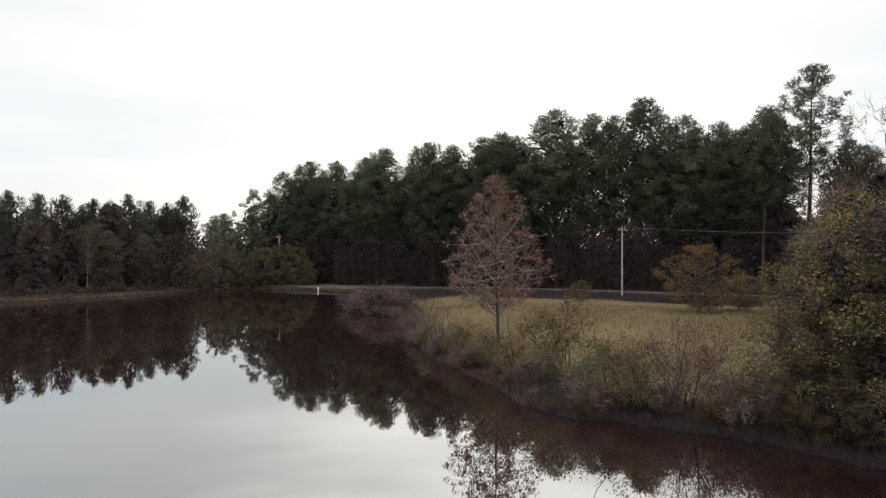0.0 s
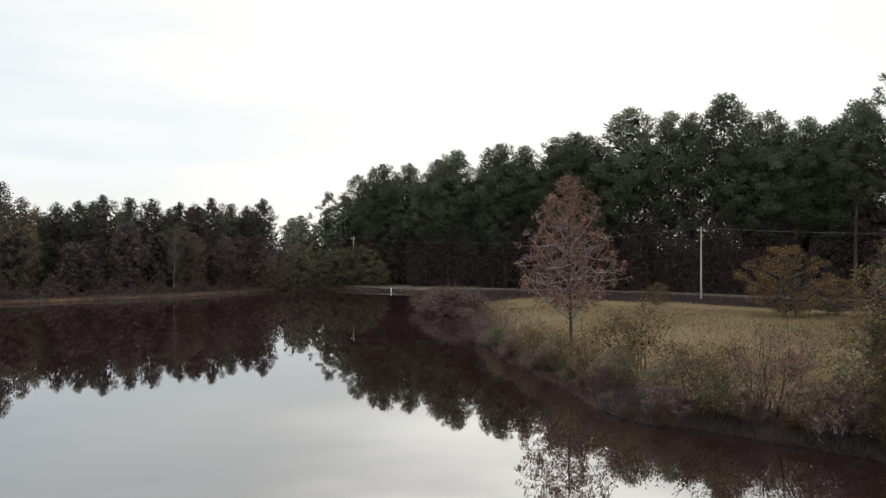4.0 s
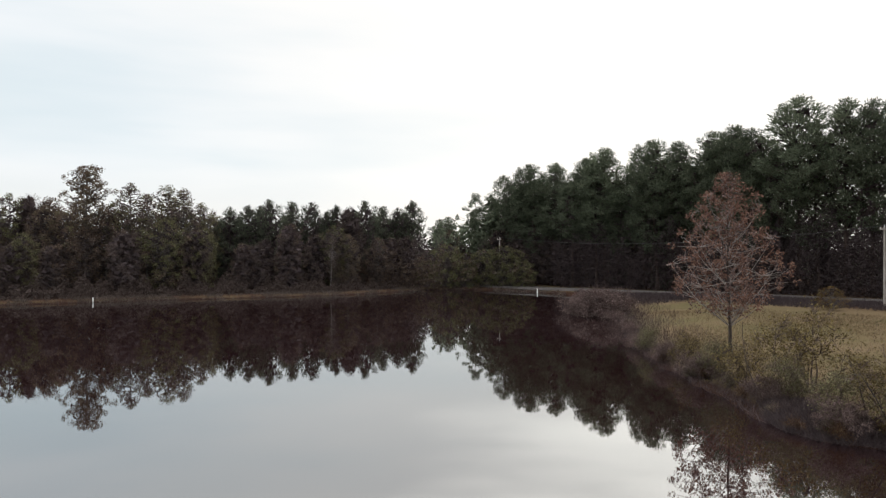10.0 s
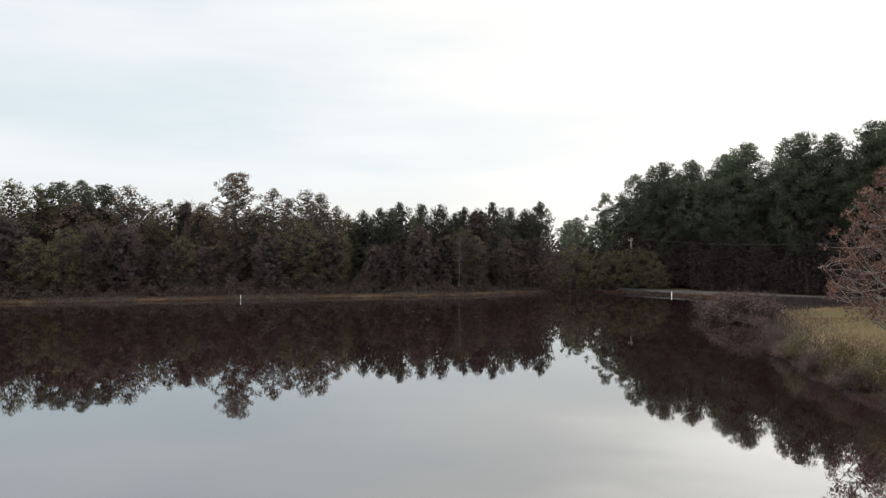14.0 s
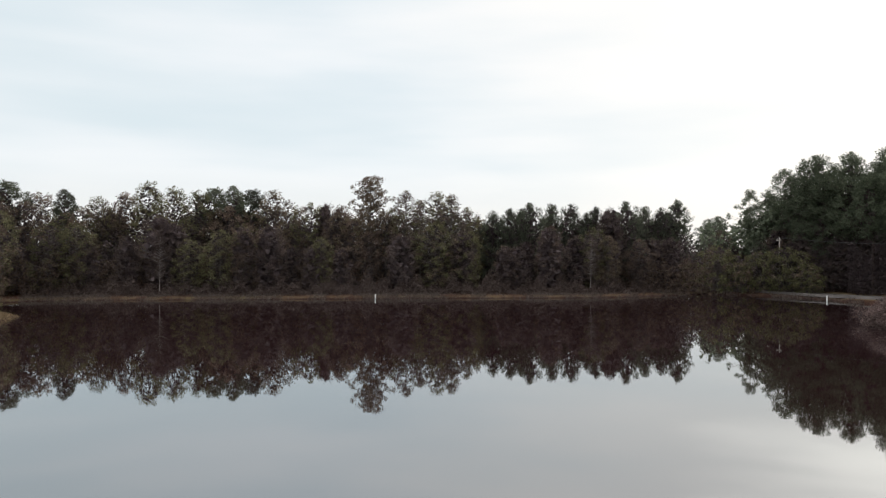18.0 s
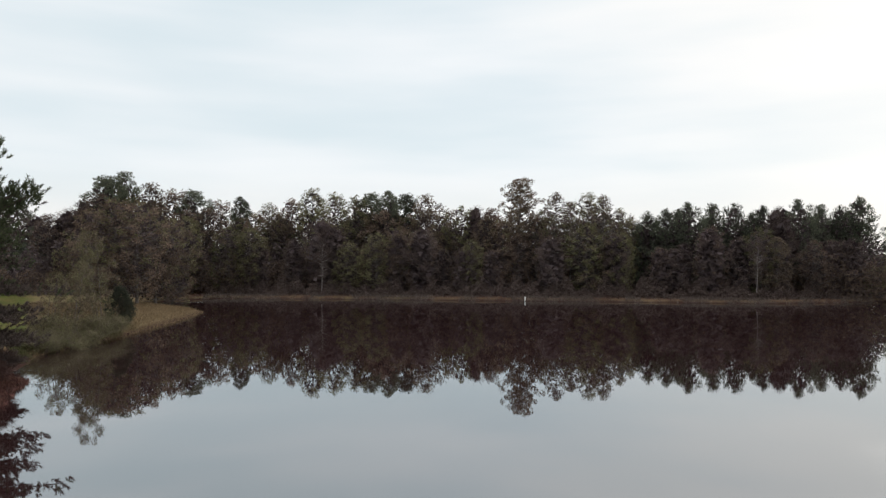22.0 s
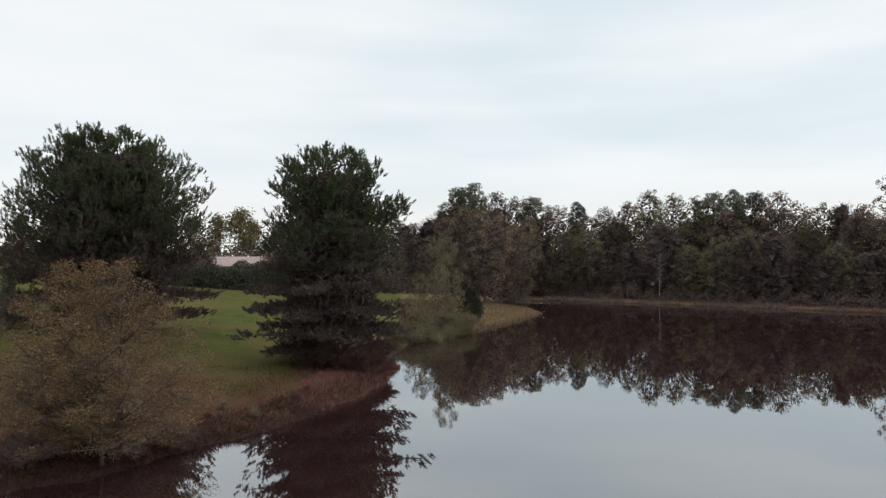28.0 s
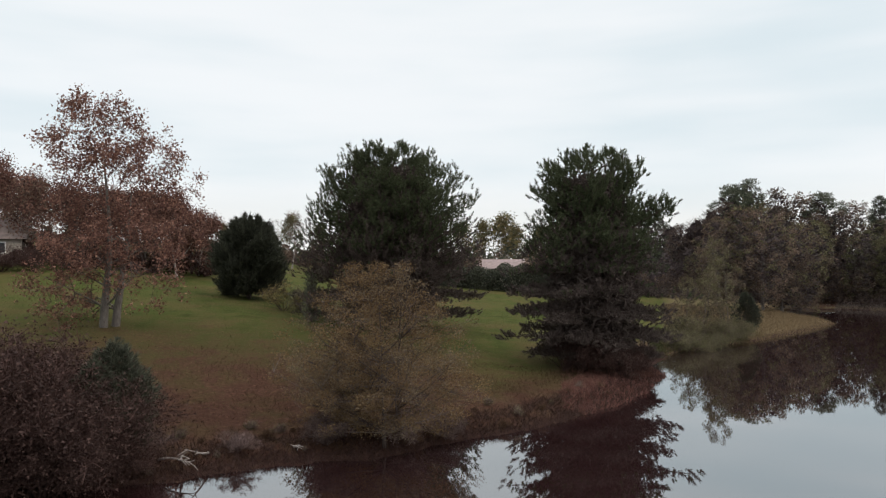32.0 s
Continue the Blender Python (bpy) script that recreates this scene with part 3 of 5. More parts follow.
def cedar(seed, tall, wide, count=5000, size=0.5, low=0.08, mat=None, shape=0.75, thick=0.18):
    """A dense evergreen, clothed nearly to the ground with upswept sprays."""
    rng = np.random.default_rng(seed)
    tree = new("tree")
    segs = []
    r = tall * 0.022
    for k in range(3):
        way = unit(np.array([rng.normal() * 0.10, rng.normal() * 0.10, 1]))
        p = np.array([rng.normal() * 0.15, rng.normal() * 0.15, -0.2])
        q = p + way * tall * 0.9
        segs.append((*p, *(p + (q - p) * 0.5), r, r * 0.6))
        segs.append((*(p + (q - p) * 0.5), *q, r * 0.6, 0.02))
    for k in range(40):
        f = rng.uniform(low, 0.9)
        a = rng.uniform(0, 2 * np.pi)
        p = np.array([0, 0, f * tall])
        q = p + np.array([np.cos(a), np.sin(a), 0.5]) * wide * 0.4 * (1 - f * 0.6)
        segs.append((*p, *q, 0.05, 0.015))
    g = Geo()
    limbs_into(g, segs, 6)
    part("trunk", g.mesh("trunk", BARK_DARK, True), tree)
    u = rng.uniform(0, 1, count)
    f = low + (1 - low) * u
    prof = np.sin(np.pi * np.clip(0.14 + 0.86 * u, 0, 1)) ** shape
    a = rng.uniform(0, 2 * np.pi, count)
    lump = 1 + 0.13 * np.sin(3 * a + f * 9 + seed) + 0.12 * np.sin(7 * a - f * 17) + 0.1 * np.sin(13 * a + f * 31)
    rad = wide * 0.5 * prof * lump * rng.uniform(0.25, 1, count) ** 0.45
    peak = 1 + 0.07 * np.sin(5 * a + seed) * np.sin(9 * rad / wide * 3) + 0.05 * np.sin(11 * a)
    c = np.stack([np.cos(a) * rad, np.sin(a) * rad, f * tall * peak], -1)
    out = unit(np.stack([np.cos(a), np.sin(a), np.full(count, 1.1)], -1))
    g = Geo()
    i2 = np.repeat(np.arange(count), 5)
    way = unit(out[i2] + rng.normal(size=(len(i2), 3)) * 0.35)
    blades_into(g, rng, c[i2], way, size * rng.uniform(0.4, 1.3, len(i2)), size * thick)
    part("crown", g.mesh("crown", mat or CEDAR), tree)
    return tree


def shrub(seed, tall, wide, leaf, stems=14, leaf_n=5, leaf_size=0.16, bark=None, twig_mat=None, twig_n=5, scatter=0.22):
    """Many stems from one stool, twiggy, with thin leaves."""
    rng = np.random.default_rng(seed)
    segs, tips = [], []
    for k in range(stems):
        a = rng.uniform(0, 2 * np.pi)
        p = np.array([np.cos(a), np.sin(a), 0]) * rng.uniform(0, wide * 0.15)
        way = unit(np.array([np.cos(a) * wide / tall * 0.55, np.sin(a) * wide / tall * 0.55, 1]) + rng.normal(size=3) * 0.18)
        fork(rng, p - np.array([0, 0, 0.05]), way, tall * rng.uniform(0.45, 0.75), 0.03 + tall * 0.004, 2, segs, tips, 0.06, 0.55, 3, 0.55)
    tips = np.array(tips)
    k = tall / tips[:, 2].max()
    segs = np.array(segs)
    segs[:, :6] *= k
    tips[:, :3] *= k
    bush = new("bush")
    g = Geo()
    fine_limbs(g, rng, segs)
    idx = np.repeat(np.arange(len(tips)), twig_n)
    way = unit(tips[idx, 3:] + rng.normal(size=(len(idx), 3)) * 0.6)
    blades_into(g, rng, tips[idx, :3] - tips[idx, 3:] * 0.25, way, rng.uniform(0.3, 0.8, len(idx)), 0.022)
    part("branchwork", g.mesh("branchwork", twig_mat or bark or TWIG), bush)
    if leaf_n:
        every = np.concatenate([tips[:, :3], (segs[:, :3] + segs[:, 3:6])[segs[:, 5] > tall * 0.06] / 2])
        idx = np.repeat(np.arange(len(every)), leaf_n)
        c = every[idx] + rng.normal(size=(len(idx), 3)) * scatter
        g = Geo()
        leaves_into(g, rng, c, rng.uniform(0.6, 1.3, len(idx)) * leaf_size)
        part("foliage", g.mesh("foliage", leaf), bush)
    return bush


class Kind:
    """Shapes of one kind of plant, set out again and again with their own turn, height and girth."""

    def __init__(self, name, label, category, group, shapes):
        self.shapes, self.used = shapes, [False] * len(shapes)
        self.talls = []
        for ob in shapes:
            ob.name = name
            tagged(ob, label, category, group)
            top = max(v.co.z for c in ob.children for v in c.data.vertices)
            self.talls.append(top)
        self.turn = random.Random(len(name) + len(label))
        self.next = 0

    def put(self, az, d, tall, girth=1.0, which=None, turn=None, sink=0.0, label=""):
        i = self.next % len(self.shapes) if which is None else which
        self.next += 1
        x, y = polar(az, d)
        z = ground_z(x, y) - sink
        ob = self.shapes[i]
        k = tall / self.talls[i]
        m = Matrix.Translation((x, y, z)) @ Matrix.Rotation(self.turn.uniform(0, 6.28) if turn is None else turn, 4, "Z")
        if self.used[i]:
            name = ob.name.split(".")[0]
            ob = copy_thing(ob, m)
        self.used[i] = True
        ob.matrix_basis = m @ Matrix.Diagonal((k * girth, k * girth, k, 1))
        if label:
            ob["label"] = label
        return ob

    def put_top(self, az, d, top, **more):
        """As put, but to a height above the water."""
        x, y = polar(az, d)
        return self.put(az, d, top - ground_z(x, y), **more)

    def finish(self):
        for ob, used in zip(self.shapes, self.used):
            if not used:
                for o in (*ob.children_recursive, ob):
                    bpy.data.objects.remove(o)


# ---------------------------------------------------------------- ground, water, road
def build_ground():
    radii = np.concatenate([np.arange(14, 24, 2.0), np.arange(24, 62, 0.8), np.arange(62, 140, 1.5), np.geomspace(140, 3500, 40)])
    azs = np.radians(np.arange(0, 360, 0.9))
    rr, aa = np.meshgrid(radii, azs, indexing="ij")
    x, y = -rr * np.sin(aa), rr * np.cos(aa)
    z = height(x, y)
    s = shore_distance(x, y)
    nr, na = rr.shape
    verts = np.stack([x, y, z], -1).reshape(-1, 3)
    i, j = np.meshgrid(np.arange(nr - 1), np.arange(na), indexing="ij")
    k = (j + 1) % na
    faces = np.stack([i * na + j, i * na + k, (i + 1) * na + k, (i + 1) * na + j], -1).reshape(-1, 4)[:, ::-1]
    g = Geo()
    g.add(np.concatenate([verts, [[0, 0, -1.5]]]), faces)
    hub = len(verts)
    jj = np.arange(na)
    g.add(np.zeros((0, 3)), np.stack([np.full(na, hub), jj, (jj + 1) % na], -1) - g.count)
    me = g.mesh("ground", ground_material(), True)
    azd = (np.degrees(aa) % 360)
    west = smooth(azd, 81.5, 84) * (1 - smooth(azd, 200, 240))
    lawn = west * smooth(s, 1, 6)
    litter = np.maximum(west * (1 - smooth(s / np.interp(azd, [82, 97, 106, 140], [5.5, 12, 31, 37]), 0.2, 1)) * 0.95, smooth(s, 0.5, 2) * (azd > 10) * (azd < 74.5) * (rr > 106))
    along = x * 0.408 + y * 0.913
    litter = np.maximum(litter, ((azd > 275) | (azd < 18)) * np.maximum(smooth(along, 106, 109), smooth(along, 82, 93) * (1 - smooth(along, 98.5, 99.5))))
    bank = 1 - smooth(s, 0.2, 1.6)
    for key, v in (("lawn", lawn), ("bank", bank), ("litter", litter)):
        at = me.attributes.new(key, "FLOAT", "POINT")
        at.data.foreach_set("value", np.concatenate([v.ravel(), [1.0]]).astype(np.float32))
    tagged(new("ground", me), "dry tan field, green lawn and low earthen pond banks", "ground", kind="structure")


def build_water():
    g = Geo()
    r = np.array([0.0, 20, 60, 150])
    a = np.radians(np.arange(0, 360, 10))
    verts = [(0, 0, 0)] + [(-d * math.sin(t), d * math.cos(t), 0) for d in r[1:] for t in a]
    n = len(a)
    g.add(verts, [(0, 1 + j, 1 + (j + 1) % n) for j in range(n)])
    quads = [(1 + k * n + j, 1 + (k + 1) * n + j, 1 + (k + 1) * n + (j + 1) % n, 1 + k * n + (j + 1) % n) for k in range(2) for j in range(n)]
    g.add(np.zeros((0, 3)), np.array(quads) - g.count)
    me = g.mesh("water", water_material())
    tagged(new("water", me), "still dark brown pond water mirroring sky and trees", "water", kind="structure")


def road_point(u, off):
    """u metres along the road, off metres to its far side."""
    way, side = Vector((0.913, -0.408)), Vector((0.408, 0.913))
    p = Vector((2.8, 110.7)) + way * u + side * off
    return p.x, p.y


def build_road():
    g = Geo()
    us = np.arange(-160, 161, 4.0)
    offs = (-2.6, -2.0, 0, 2.0, 2.6)
    verts = []
    for u in us:
        zc = max(ground_z(*road_point(u, o)) for o in offs) + 0.12
        for o, dz in zip(offs, (-0.3, 0, 0.05, 0, -0.3)):
            verts.append((*road_point(u, o), zc + dz))
    n = len(offs)
    g.add(verts, [(i * n + j, (i + 1) * n + j, (i + 1) * n + j + 1, i * n + j + 1) for i in range(len(us) - 1) for j in range(n - 1)])
    tagged(new("road", g.mesh("road", ASPHALT)), "narrow pale worn country road along the pine wood", "road", kind="structure")


build_ground()
build_water()
build_road()

# ---------------------------------------------------------------- bulk growth
def interp(table, az):
    t = sorted((r[0], r[-1]) for r in table)
    return np.interp(az, [a for a, _ in t], [v for _, v in t])


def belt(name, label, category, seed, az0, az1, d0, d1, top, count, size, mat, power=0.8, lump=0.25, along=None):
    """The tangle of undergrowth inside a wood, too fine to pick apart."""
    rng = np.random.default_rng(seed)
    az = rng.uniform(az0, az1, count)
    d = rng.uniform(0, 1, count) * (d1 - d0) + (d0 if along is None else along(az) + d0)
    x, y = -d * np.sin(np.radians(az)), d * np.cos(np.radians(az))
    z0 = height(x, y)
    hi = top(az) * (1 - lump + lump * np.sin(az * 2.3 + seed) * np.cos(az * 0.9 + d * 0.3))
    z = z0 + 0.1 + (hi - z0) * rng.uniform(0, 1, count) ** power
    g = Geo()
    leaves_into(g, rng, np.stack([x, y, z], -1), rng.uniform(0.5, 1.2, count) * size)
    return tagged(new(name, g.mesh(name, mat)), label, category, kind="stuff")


def sward(name, label, seed, az0, az1, d0, d1, keep, count, tall, wide, mat, droop=0.5):
    """Grass blades on a stretch of ground; keep() thins them by place."""
    rng = np.random.default_rng(seed)
    az = rng.uniform(az0, az1, count)
    d = np.sqrt(rng.uniform(d0 * d0, d1 * d1, count))
    x, y = -d * np.sin(np.radians(az)), d * np.cos(np.radians(az))
    s = shore_distance(x, y)
    ok = (rng.uniform(0, 1, count) < keep(x, y, s)) & (s > 0.05)
    x, y = x[ok], y[ok]
    n = len(x)
    way = unit(np.stack([rng.normal(size=n) * droop, rng.normal(size=n) * droop, np.ones(n)], -1))
    g = Geo()
    blades_into(g, rng, np.stack([x, y, height(x, y) - 0.03], -1), way, tall * rng.uniform(0.5, 1.2, n), wide)
    return tagged(new(name, g.mesh(name, mat)), label, "grass", kind="stuff")


# ---------------------------------------------------------------- pine wood behind the road
def wood_crown(seed, tall, low, wide):
    """A roadside pine: long bare stem under a billowing crown of needle sprays."""
    shape = ((low, wide * 0.3), (low + 0.08, wide * 0.75), (low + 0.22, wide), (0.78, wide * 0.92), (0.88, wide * 0.72), (0.95, wide * 0.45), (1, wide * 0.12))
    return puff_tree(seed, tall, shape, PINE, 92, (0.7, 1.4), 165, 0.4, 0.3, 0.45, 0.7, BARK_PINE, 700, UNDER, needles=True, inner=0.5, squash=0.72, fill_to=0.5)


def behind_road(az, off):
    """How far off the wood's edge is, off metres beyond the road's middle line."""
    return (102.2 + off) / math.cos(radians(az + 24))


tall_pine = Kind("pine_tree", "tall dark green pine with a bare trunk in the roadside wood", "tree", "roadside pines", [
    wood_crown(11, 27, 0.33, 5.0), wood_crown(12, 26, 0.42, 5.3), wood_crown(13, 28, 0.28, 4.8), wood_crown(14, 25, 0.45, 5.2), wood_crown(15, 27, 0.36, 4.5)])
back_pine = Kind("pine_tree", "tall dark pine standing deep in the roadside wood", "tree", "roadside pines", [wood_crown(16, 27, 0.3, 5.2), wood_crown(17, 26, 0.3, 5.5)])
RIDGE = [(17.7, 151, 14.3), (14.0, 143, 18.0), (12.5, 140, 22.0), (10.9, 137, 23.8), (8.6, 133, 23.5), (6.3, 130, 23.7), (4.8, 128, 25.3),
         (3.0, 126, 21.7), (1.1, 124, 25.8), (-0.8, 122, 25.1), (-3.1, 120, 26.2), (-5.0, 119, 26.7), (-6.8, 118, 26.1), (-9.4, 116, 29.8),
         (-12.3, 115, 28.9), (-13.9, 114, 28.2), (-16.0, 113, 30.6), (-18.4, 113, 27.5), (-20.1, 113, 25.3), (-22.2, 112, 25.9),
         (-23.4, 112, 24.6), (-25.5, 112, 27.7), (-30.1, 113, 22.5), (-31.8, 113, 21.4), (-34.5, 114, 23), (-37.5, 116, 24)]
rnd = random.Random(5)
for az, d, top in RIDGE:
    near = min(d, behind_road(az, 7))
    top = 7.5 + (top * 1.03 - 7.5) * near / d
    tall_pine.put_top(az, near, top, girth=rnd.uniform(1.05, 1.3))
    if -19 < az < -8:
        continue                 # the wood is thin here and lets the sky through
    back_pine.put_top(az + rnd.uniform(-1.4, 1.4), near + 9 + rnd.uniform(-2, 2), top * rnd.uniform(0.86, 0.97) + 0.5, girth=rnd.uniform(1.0, 1.3))
for (az, d, top), (az2, d2, top2) in zip(RIDGE[2:-5], RIDGE[3:-4]):
    if -14.5 < az < -10:
        continue
    near = min(d - 2.5, behind_road((az + az2) / 2, rnd.uniform(5, 7)))
    tall_pine.put_top((az + az2) / 2 + rnd.uniform(-0.6, 0.6), near, 7.5 + (min(top, top2) * rnd.uniform(0.86, 0.97) - 7.5) * near / d, girth=rnd.uniform(1.0, 1.2))
# the loose-crowned pine that stands above the rest, and the one at the wood's end
open_pine = Kind("pine_tree", "very tall open-crowned pine rising above the wood", "tree", "roadside pines", [
    puff_tree(21, 31, ((0.5, 2.0), (0.6, 4.6), (0.75, 5.2), (0.88, 4.2), (0.96, 2.4), (1, 0.8)), PINE, 120, (0.45, 0.95), 110, 0.36, 0.3, 0.45, 0.7, BARK_PINE, 0, needles=True, inner=0.15, squash=0.8, rise=0.25),
    puff_tree(22, 18, ((0.3, 2.0), (0.45, 4.4), (0.7, 4.4), (0.88, 2.8), (1, 0.6)), PINE, 80, (0.4, 0.85), 90, 0.36, 0.3, 0.45, 0.7, BARK_PINE, 0, needles=True, inner=0.15, squash=0.75, rise=0.2)])
open_pine.put_top(-27.9, 110, 33.4, which=0, girth=1.1)
open_pine.put_top(15.5, 138, 19.0, which=1)
open_pine.put_top(-24.9, 106, 26.2, which=0, label="tall open-crowned pine at the wood's thin end")
ridge_top = lambda az: interp(RIDGE, az)
road_line = lambda az: 102.2 / np.cos(np.radians(np.minimum(az, 12) + 24))
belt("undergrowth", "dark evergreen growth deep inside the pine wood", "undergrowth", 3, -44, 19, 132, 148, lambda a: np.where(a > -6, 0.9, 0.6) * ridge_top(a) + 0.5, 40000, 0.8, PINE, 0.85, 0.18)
# the UNDER belts carry the shade beneath the crowns in their dark colour
belt("undergrowth", "shrubby undergrowth inside the pine wood, shade put into its colour", "undergrowth", 4, -42, 18, 12, 24, lambda a: np.where(a > -6, 0.7, 0.55) * ridge_top(a), 100000, 0.42, UNDER, 0.95, along=road_line)
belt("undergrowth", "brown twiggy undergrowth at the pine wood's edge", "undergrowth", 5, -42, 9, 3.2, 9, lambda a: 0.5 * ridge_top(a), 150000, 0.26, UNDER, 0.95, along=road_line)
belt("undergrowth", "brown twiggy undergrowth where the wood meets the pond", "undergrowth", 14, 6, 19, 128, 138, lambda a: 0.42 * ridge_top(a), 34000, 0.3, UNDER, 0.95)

# ---------------------------------------------------------------- mixed woods on the far shore
def young_pine(seed, wide):
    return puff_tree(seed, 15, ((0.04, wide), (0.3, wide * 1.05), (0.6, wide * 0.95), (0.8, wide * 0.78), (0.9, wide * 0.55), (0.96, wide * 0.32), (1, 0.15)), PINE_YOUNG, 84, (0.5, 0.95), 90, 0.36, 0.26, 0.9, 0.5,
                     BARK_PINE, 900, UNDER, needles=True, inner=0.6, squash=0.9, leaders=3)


def shore_tree(seed, mat, mat2=None, low=0.08, wide=4.0, head=0.7, **more):
    """A crowded broadleaf of the far wood, leafy or twiggy nearly to the ground."""
    shape = ((low, wide * 0.6), (low + 0.12, wide * 0.9), (0.5, wide), (head, wide * 0.95), (0.88, wide * 0.66), (0.96, wide * 0.36), (1, 0.2))
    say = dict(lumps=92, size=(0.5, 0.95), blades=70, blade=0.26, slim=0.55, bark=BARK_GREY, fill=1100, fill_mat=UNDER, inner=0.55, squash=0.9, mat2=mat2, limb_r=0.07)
    say.update(more)
    return puff_tree(seed, 16, shape, mat, **say)


TWIGGY = dict(blade=0.75, slim=0.065, blades=60, up=0.55, out=0.8, needles=True, fill=700, limb_r=0.09)
wood_pine = Kind("pine_tree", "dark pointed young pine in the far shore wood", "tree", "far shore wood", [young_pine(31, 2.9), young_pine(32, 3.4), young_pine(33, 2.6), young_pine(34, 3.1)])
bare_tree = Kind("bare_tree", "leafless grey-brown broadleaf tree in the far shore wood", "tree", "far shore wood", [
    shore_tree(41, TWIG, wide=3.6, **TWIGGY), shore_tree(42, TWIG, wide=4.2, **TWIGGY), shore_tree(43, TWIG, BRONZE, wide=3.8, **TWIGGY)])
leafy_tree = Kind("broadleaf_tree", "broadleaf tree with thinning bronze autumn leaves", "tree", "far shore wood", [
    shore_tree(51, BRONZE, TWIG, wide=4.0), shore_tree(52, BRONZE, OLIVE, wide=4.4), shore_tree(53, TAN_LEAF, TWIG, wide=3.7)])
olive_tree = Kind("broadleaf_tree", "broadleaf tree with fading yellow-green leaves", "tree", "far shore wood", [
    shore_tree(61, OLIVE, BRONZE, wide=4.2), shore_tree(62, WILLOW, OLIVE, wide=4.0)])
feather_tree = Kind("broadleaf_tree", "feathery half-bare tree with pale yellow-green leaves", "tree", "far shore wood", [
    shore_tree(63, WILLOW, TWIG, low=0.25, wide=4.0, lumps=120, size=(0.45, 0.8), blades=46, fill=200, limb_r=0.1, up=0.5),
    shore_tree(64, TWIG, WILLOW, low=0.25, wide=3.4, lumps=100, size=(0.4, 0.75), blades=40, fill=160, limb_r=0.1, up=0.5)])
head_pine = Kind("pine_tree", "dark round-headed pine rising from the far shore wood", "tree", "far shore wood", [
    puff_tree(66, 18, ((0.55, 1.0), (0.64, 2.8), (0.76, 3.3), (0.88, 2.7), (0.96, 1.6), (1, 0.4)), PINE_YOUNG, 46, (0.5, 0.95), 130, 0.36, 0.3, 0.5, 0.7, BARK_PINE, 260, UNDER, needles=True, inner=0.5, squash=0.75),
    puff_tree(67, 18, ((0.62, 0.8), (0.7, 2.2), (0.82, 2.6), (0.92, 2.0), (1, 0.5)), PINE_YOUNG, 34, (0.5, 0.9), 130, 0.36, 0.3, 0.5, 0.7, BARK_PINE, 160, UNDER, needles=True, inner=0.5, squash=0.75)])
KIND_OF = {"p": wood_pine, "b": bare_tree, "l": leafy_tree, "o": olive_tree, "t": head_pine, "f": feather_tree}
RIM = [(6.3, 108), (10.4, 120), (15, 126), (19.2, 126), (22, 119), (26, 113), (31, 110), (37, 108.5), (43, 108), (49, 108), (55, 110), (60, 112), (66, 116), (70, 119), (86, 119)]
WOODS_EAST = [(20.7, 15.7, "p"), (21.9, 14.4, "p"), (23.1, 14.8, "p"), (24.6, 15.6, "p"), (25.9, 14.7, "b"), (27.0, 14.9, "p"), (28.9, 15.2, "p"),
              (30.5, 15.4, "p"), (32.3, 15.6, "p"), (33.9, 14.7, "p"), (35.3, 14.2, "p"), (37.7, 14.8, "f"), (38.8, 17.0, "f"), (40.2, 17.5, "f"),
              (42.6, 17.5, "f")]
WOODS_WEST = [(48.0, 15.0, "l"), (49.2, 15.6, "b"), (50.4, 15.4, "o"), (51.5, 14.9, "l"), (53.3, 17.4, "l"), (54.9, 17.6, "t"), (56.4, 18.0, "t"), (57.8, 17.7, "t"), (59.0, 17.1, "o"),
              (60.8, 17.6, "o"), (62.6, 18.3, "o"), (64.4, 16.4, "l"), (66.3, 15.6, "f"), (68.3, 16.6, "t"), (69.9, 16.0, "l"), (71.9, 17.6, "t"),
              (73.3, 17.6, "l"), (74.9, 18.4, "l"), (76.9, 20.0, "t"), (78.1, 19.4, "t"), (79.4, 15.6, "b"), (80.6, 14.1, "b"), (81.8, 13.1, "l")]
for az, top, kind in WOODS_EAST + WOODS_WEST:
    rim = float(interp(RIM, az))
    d = rim + (18 if az > 48 else 13) + rnd.uniform(-2, 2)
    lift = lambda share, far: 7.5 + (top * share - 7.5) * far / 122
    KIND_OF[kind].put_top(az, d, lift(1.045, d), girth=rnd.uniform(0.95, 1.15) * (1.15 if az > 75 else 1))
    k = "p" if kind == "p" else rnd.choice("bblo")
    if kind == "p":
        wood_pine.put_top(az + 0.7, d + 2, lift(rnd.uniform(0.84, 0.99), d), girth=1.1)
    if kind == "t":
        KIND_OF[rnd.choice("lo")].put_top(az + rnd.uniform(-0.4, 0.4), d - 2, lift(rnd.uniform(0.8, 0.88), d), girth=1.2)
    if not 37 < az < 44:
        KIND_OF[k].put_top(az + rnd.uniform(-1, 1), d + 8, lift(rnd.uniform(0.78, 0.92), d + 8), girth=rnd.uniform(1.1, 1.4))
    KIND_OF[rnd.choice("bblo")].put_top(az + rnd.uniform(-1, 1), rim + 7 + rnd.uniform(-1, 1), lift(rnd.uniform(0.55, 0.8), rim + 7), girth=rnd.uniform(1.1, 1.4))
for az, d, top in ((67.2, 132, 15.2), (65.4, 131, 15.0), (70.9, 134, 16.0), (55.8, 127, 15.0), (57.2, 127, 15.4)):
    leafy_tree.put_top(az, d, top, girth=1.25)
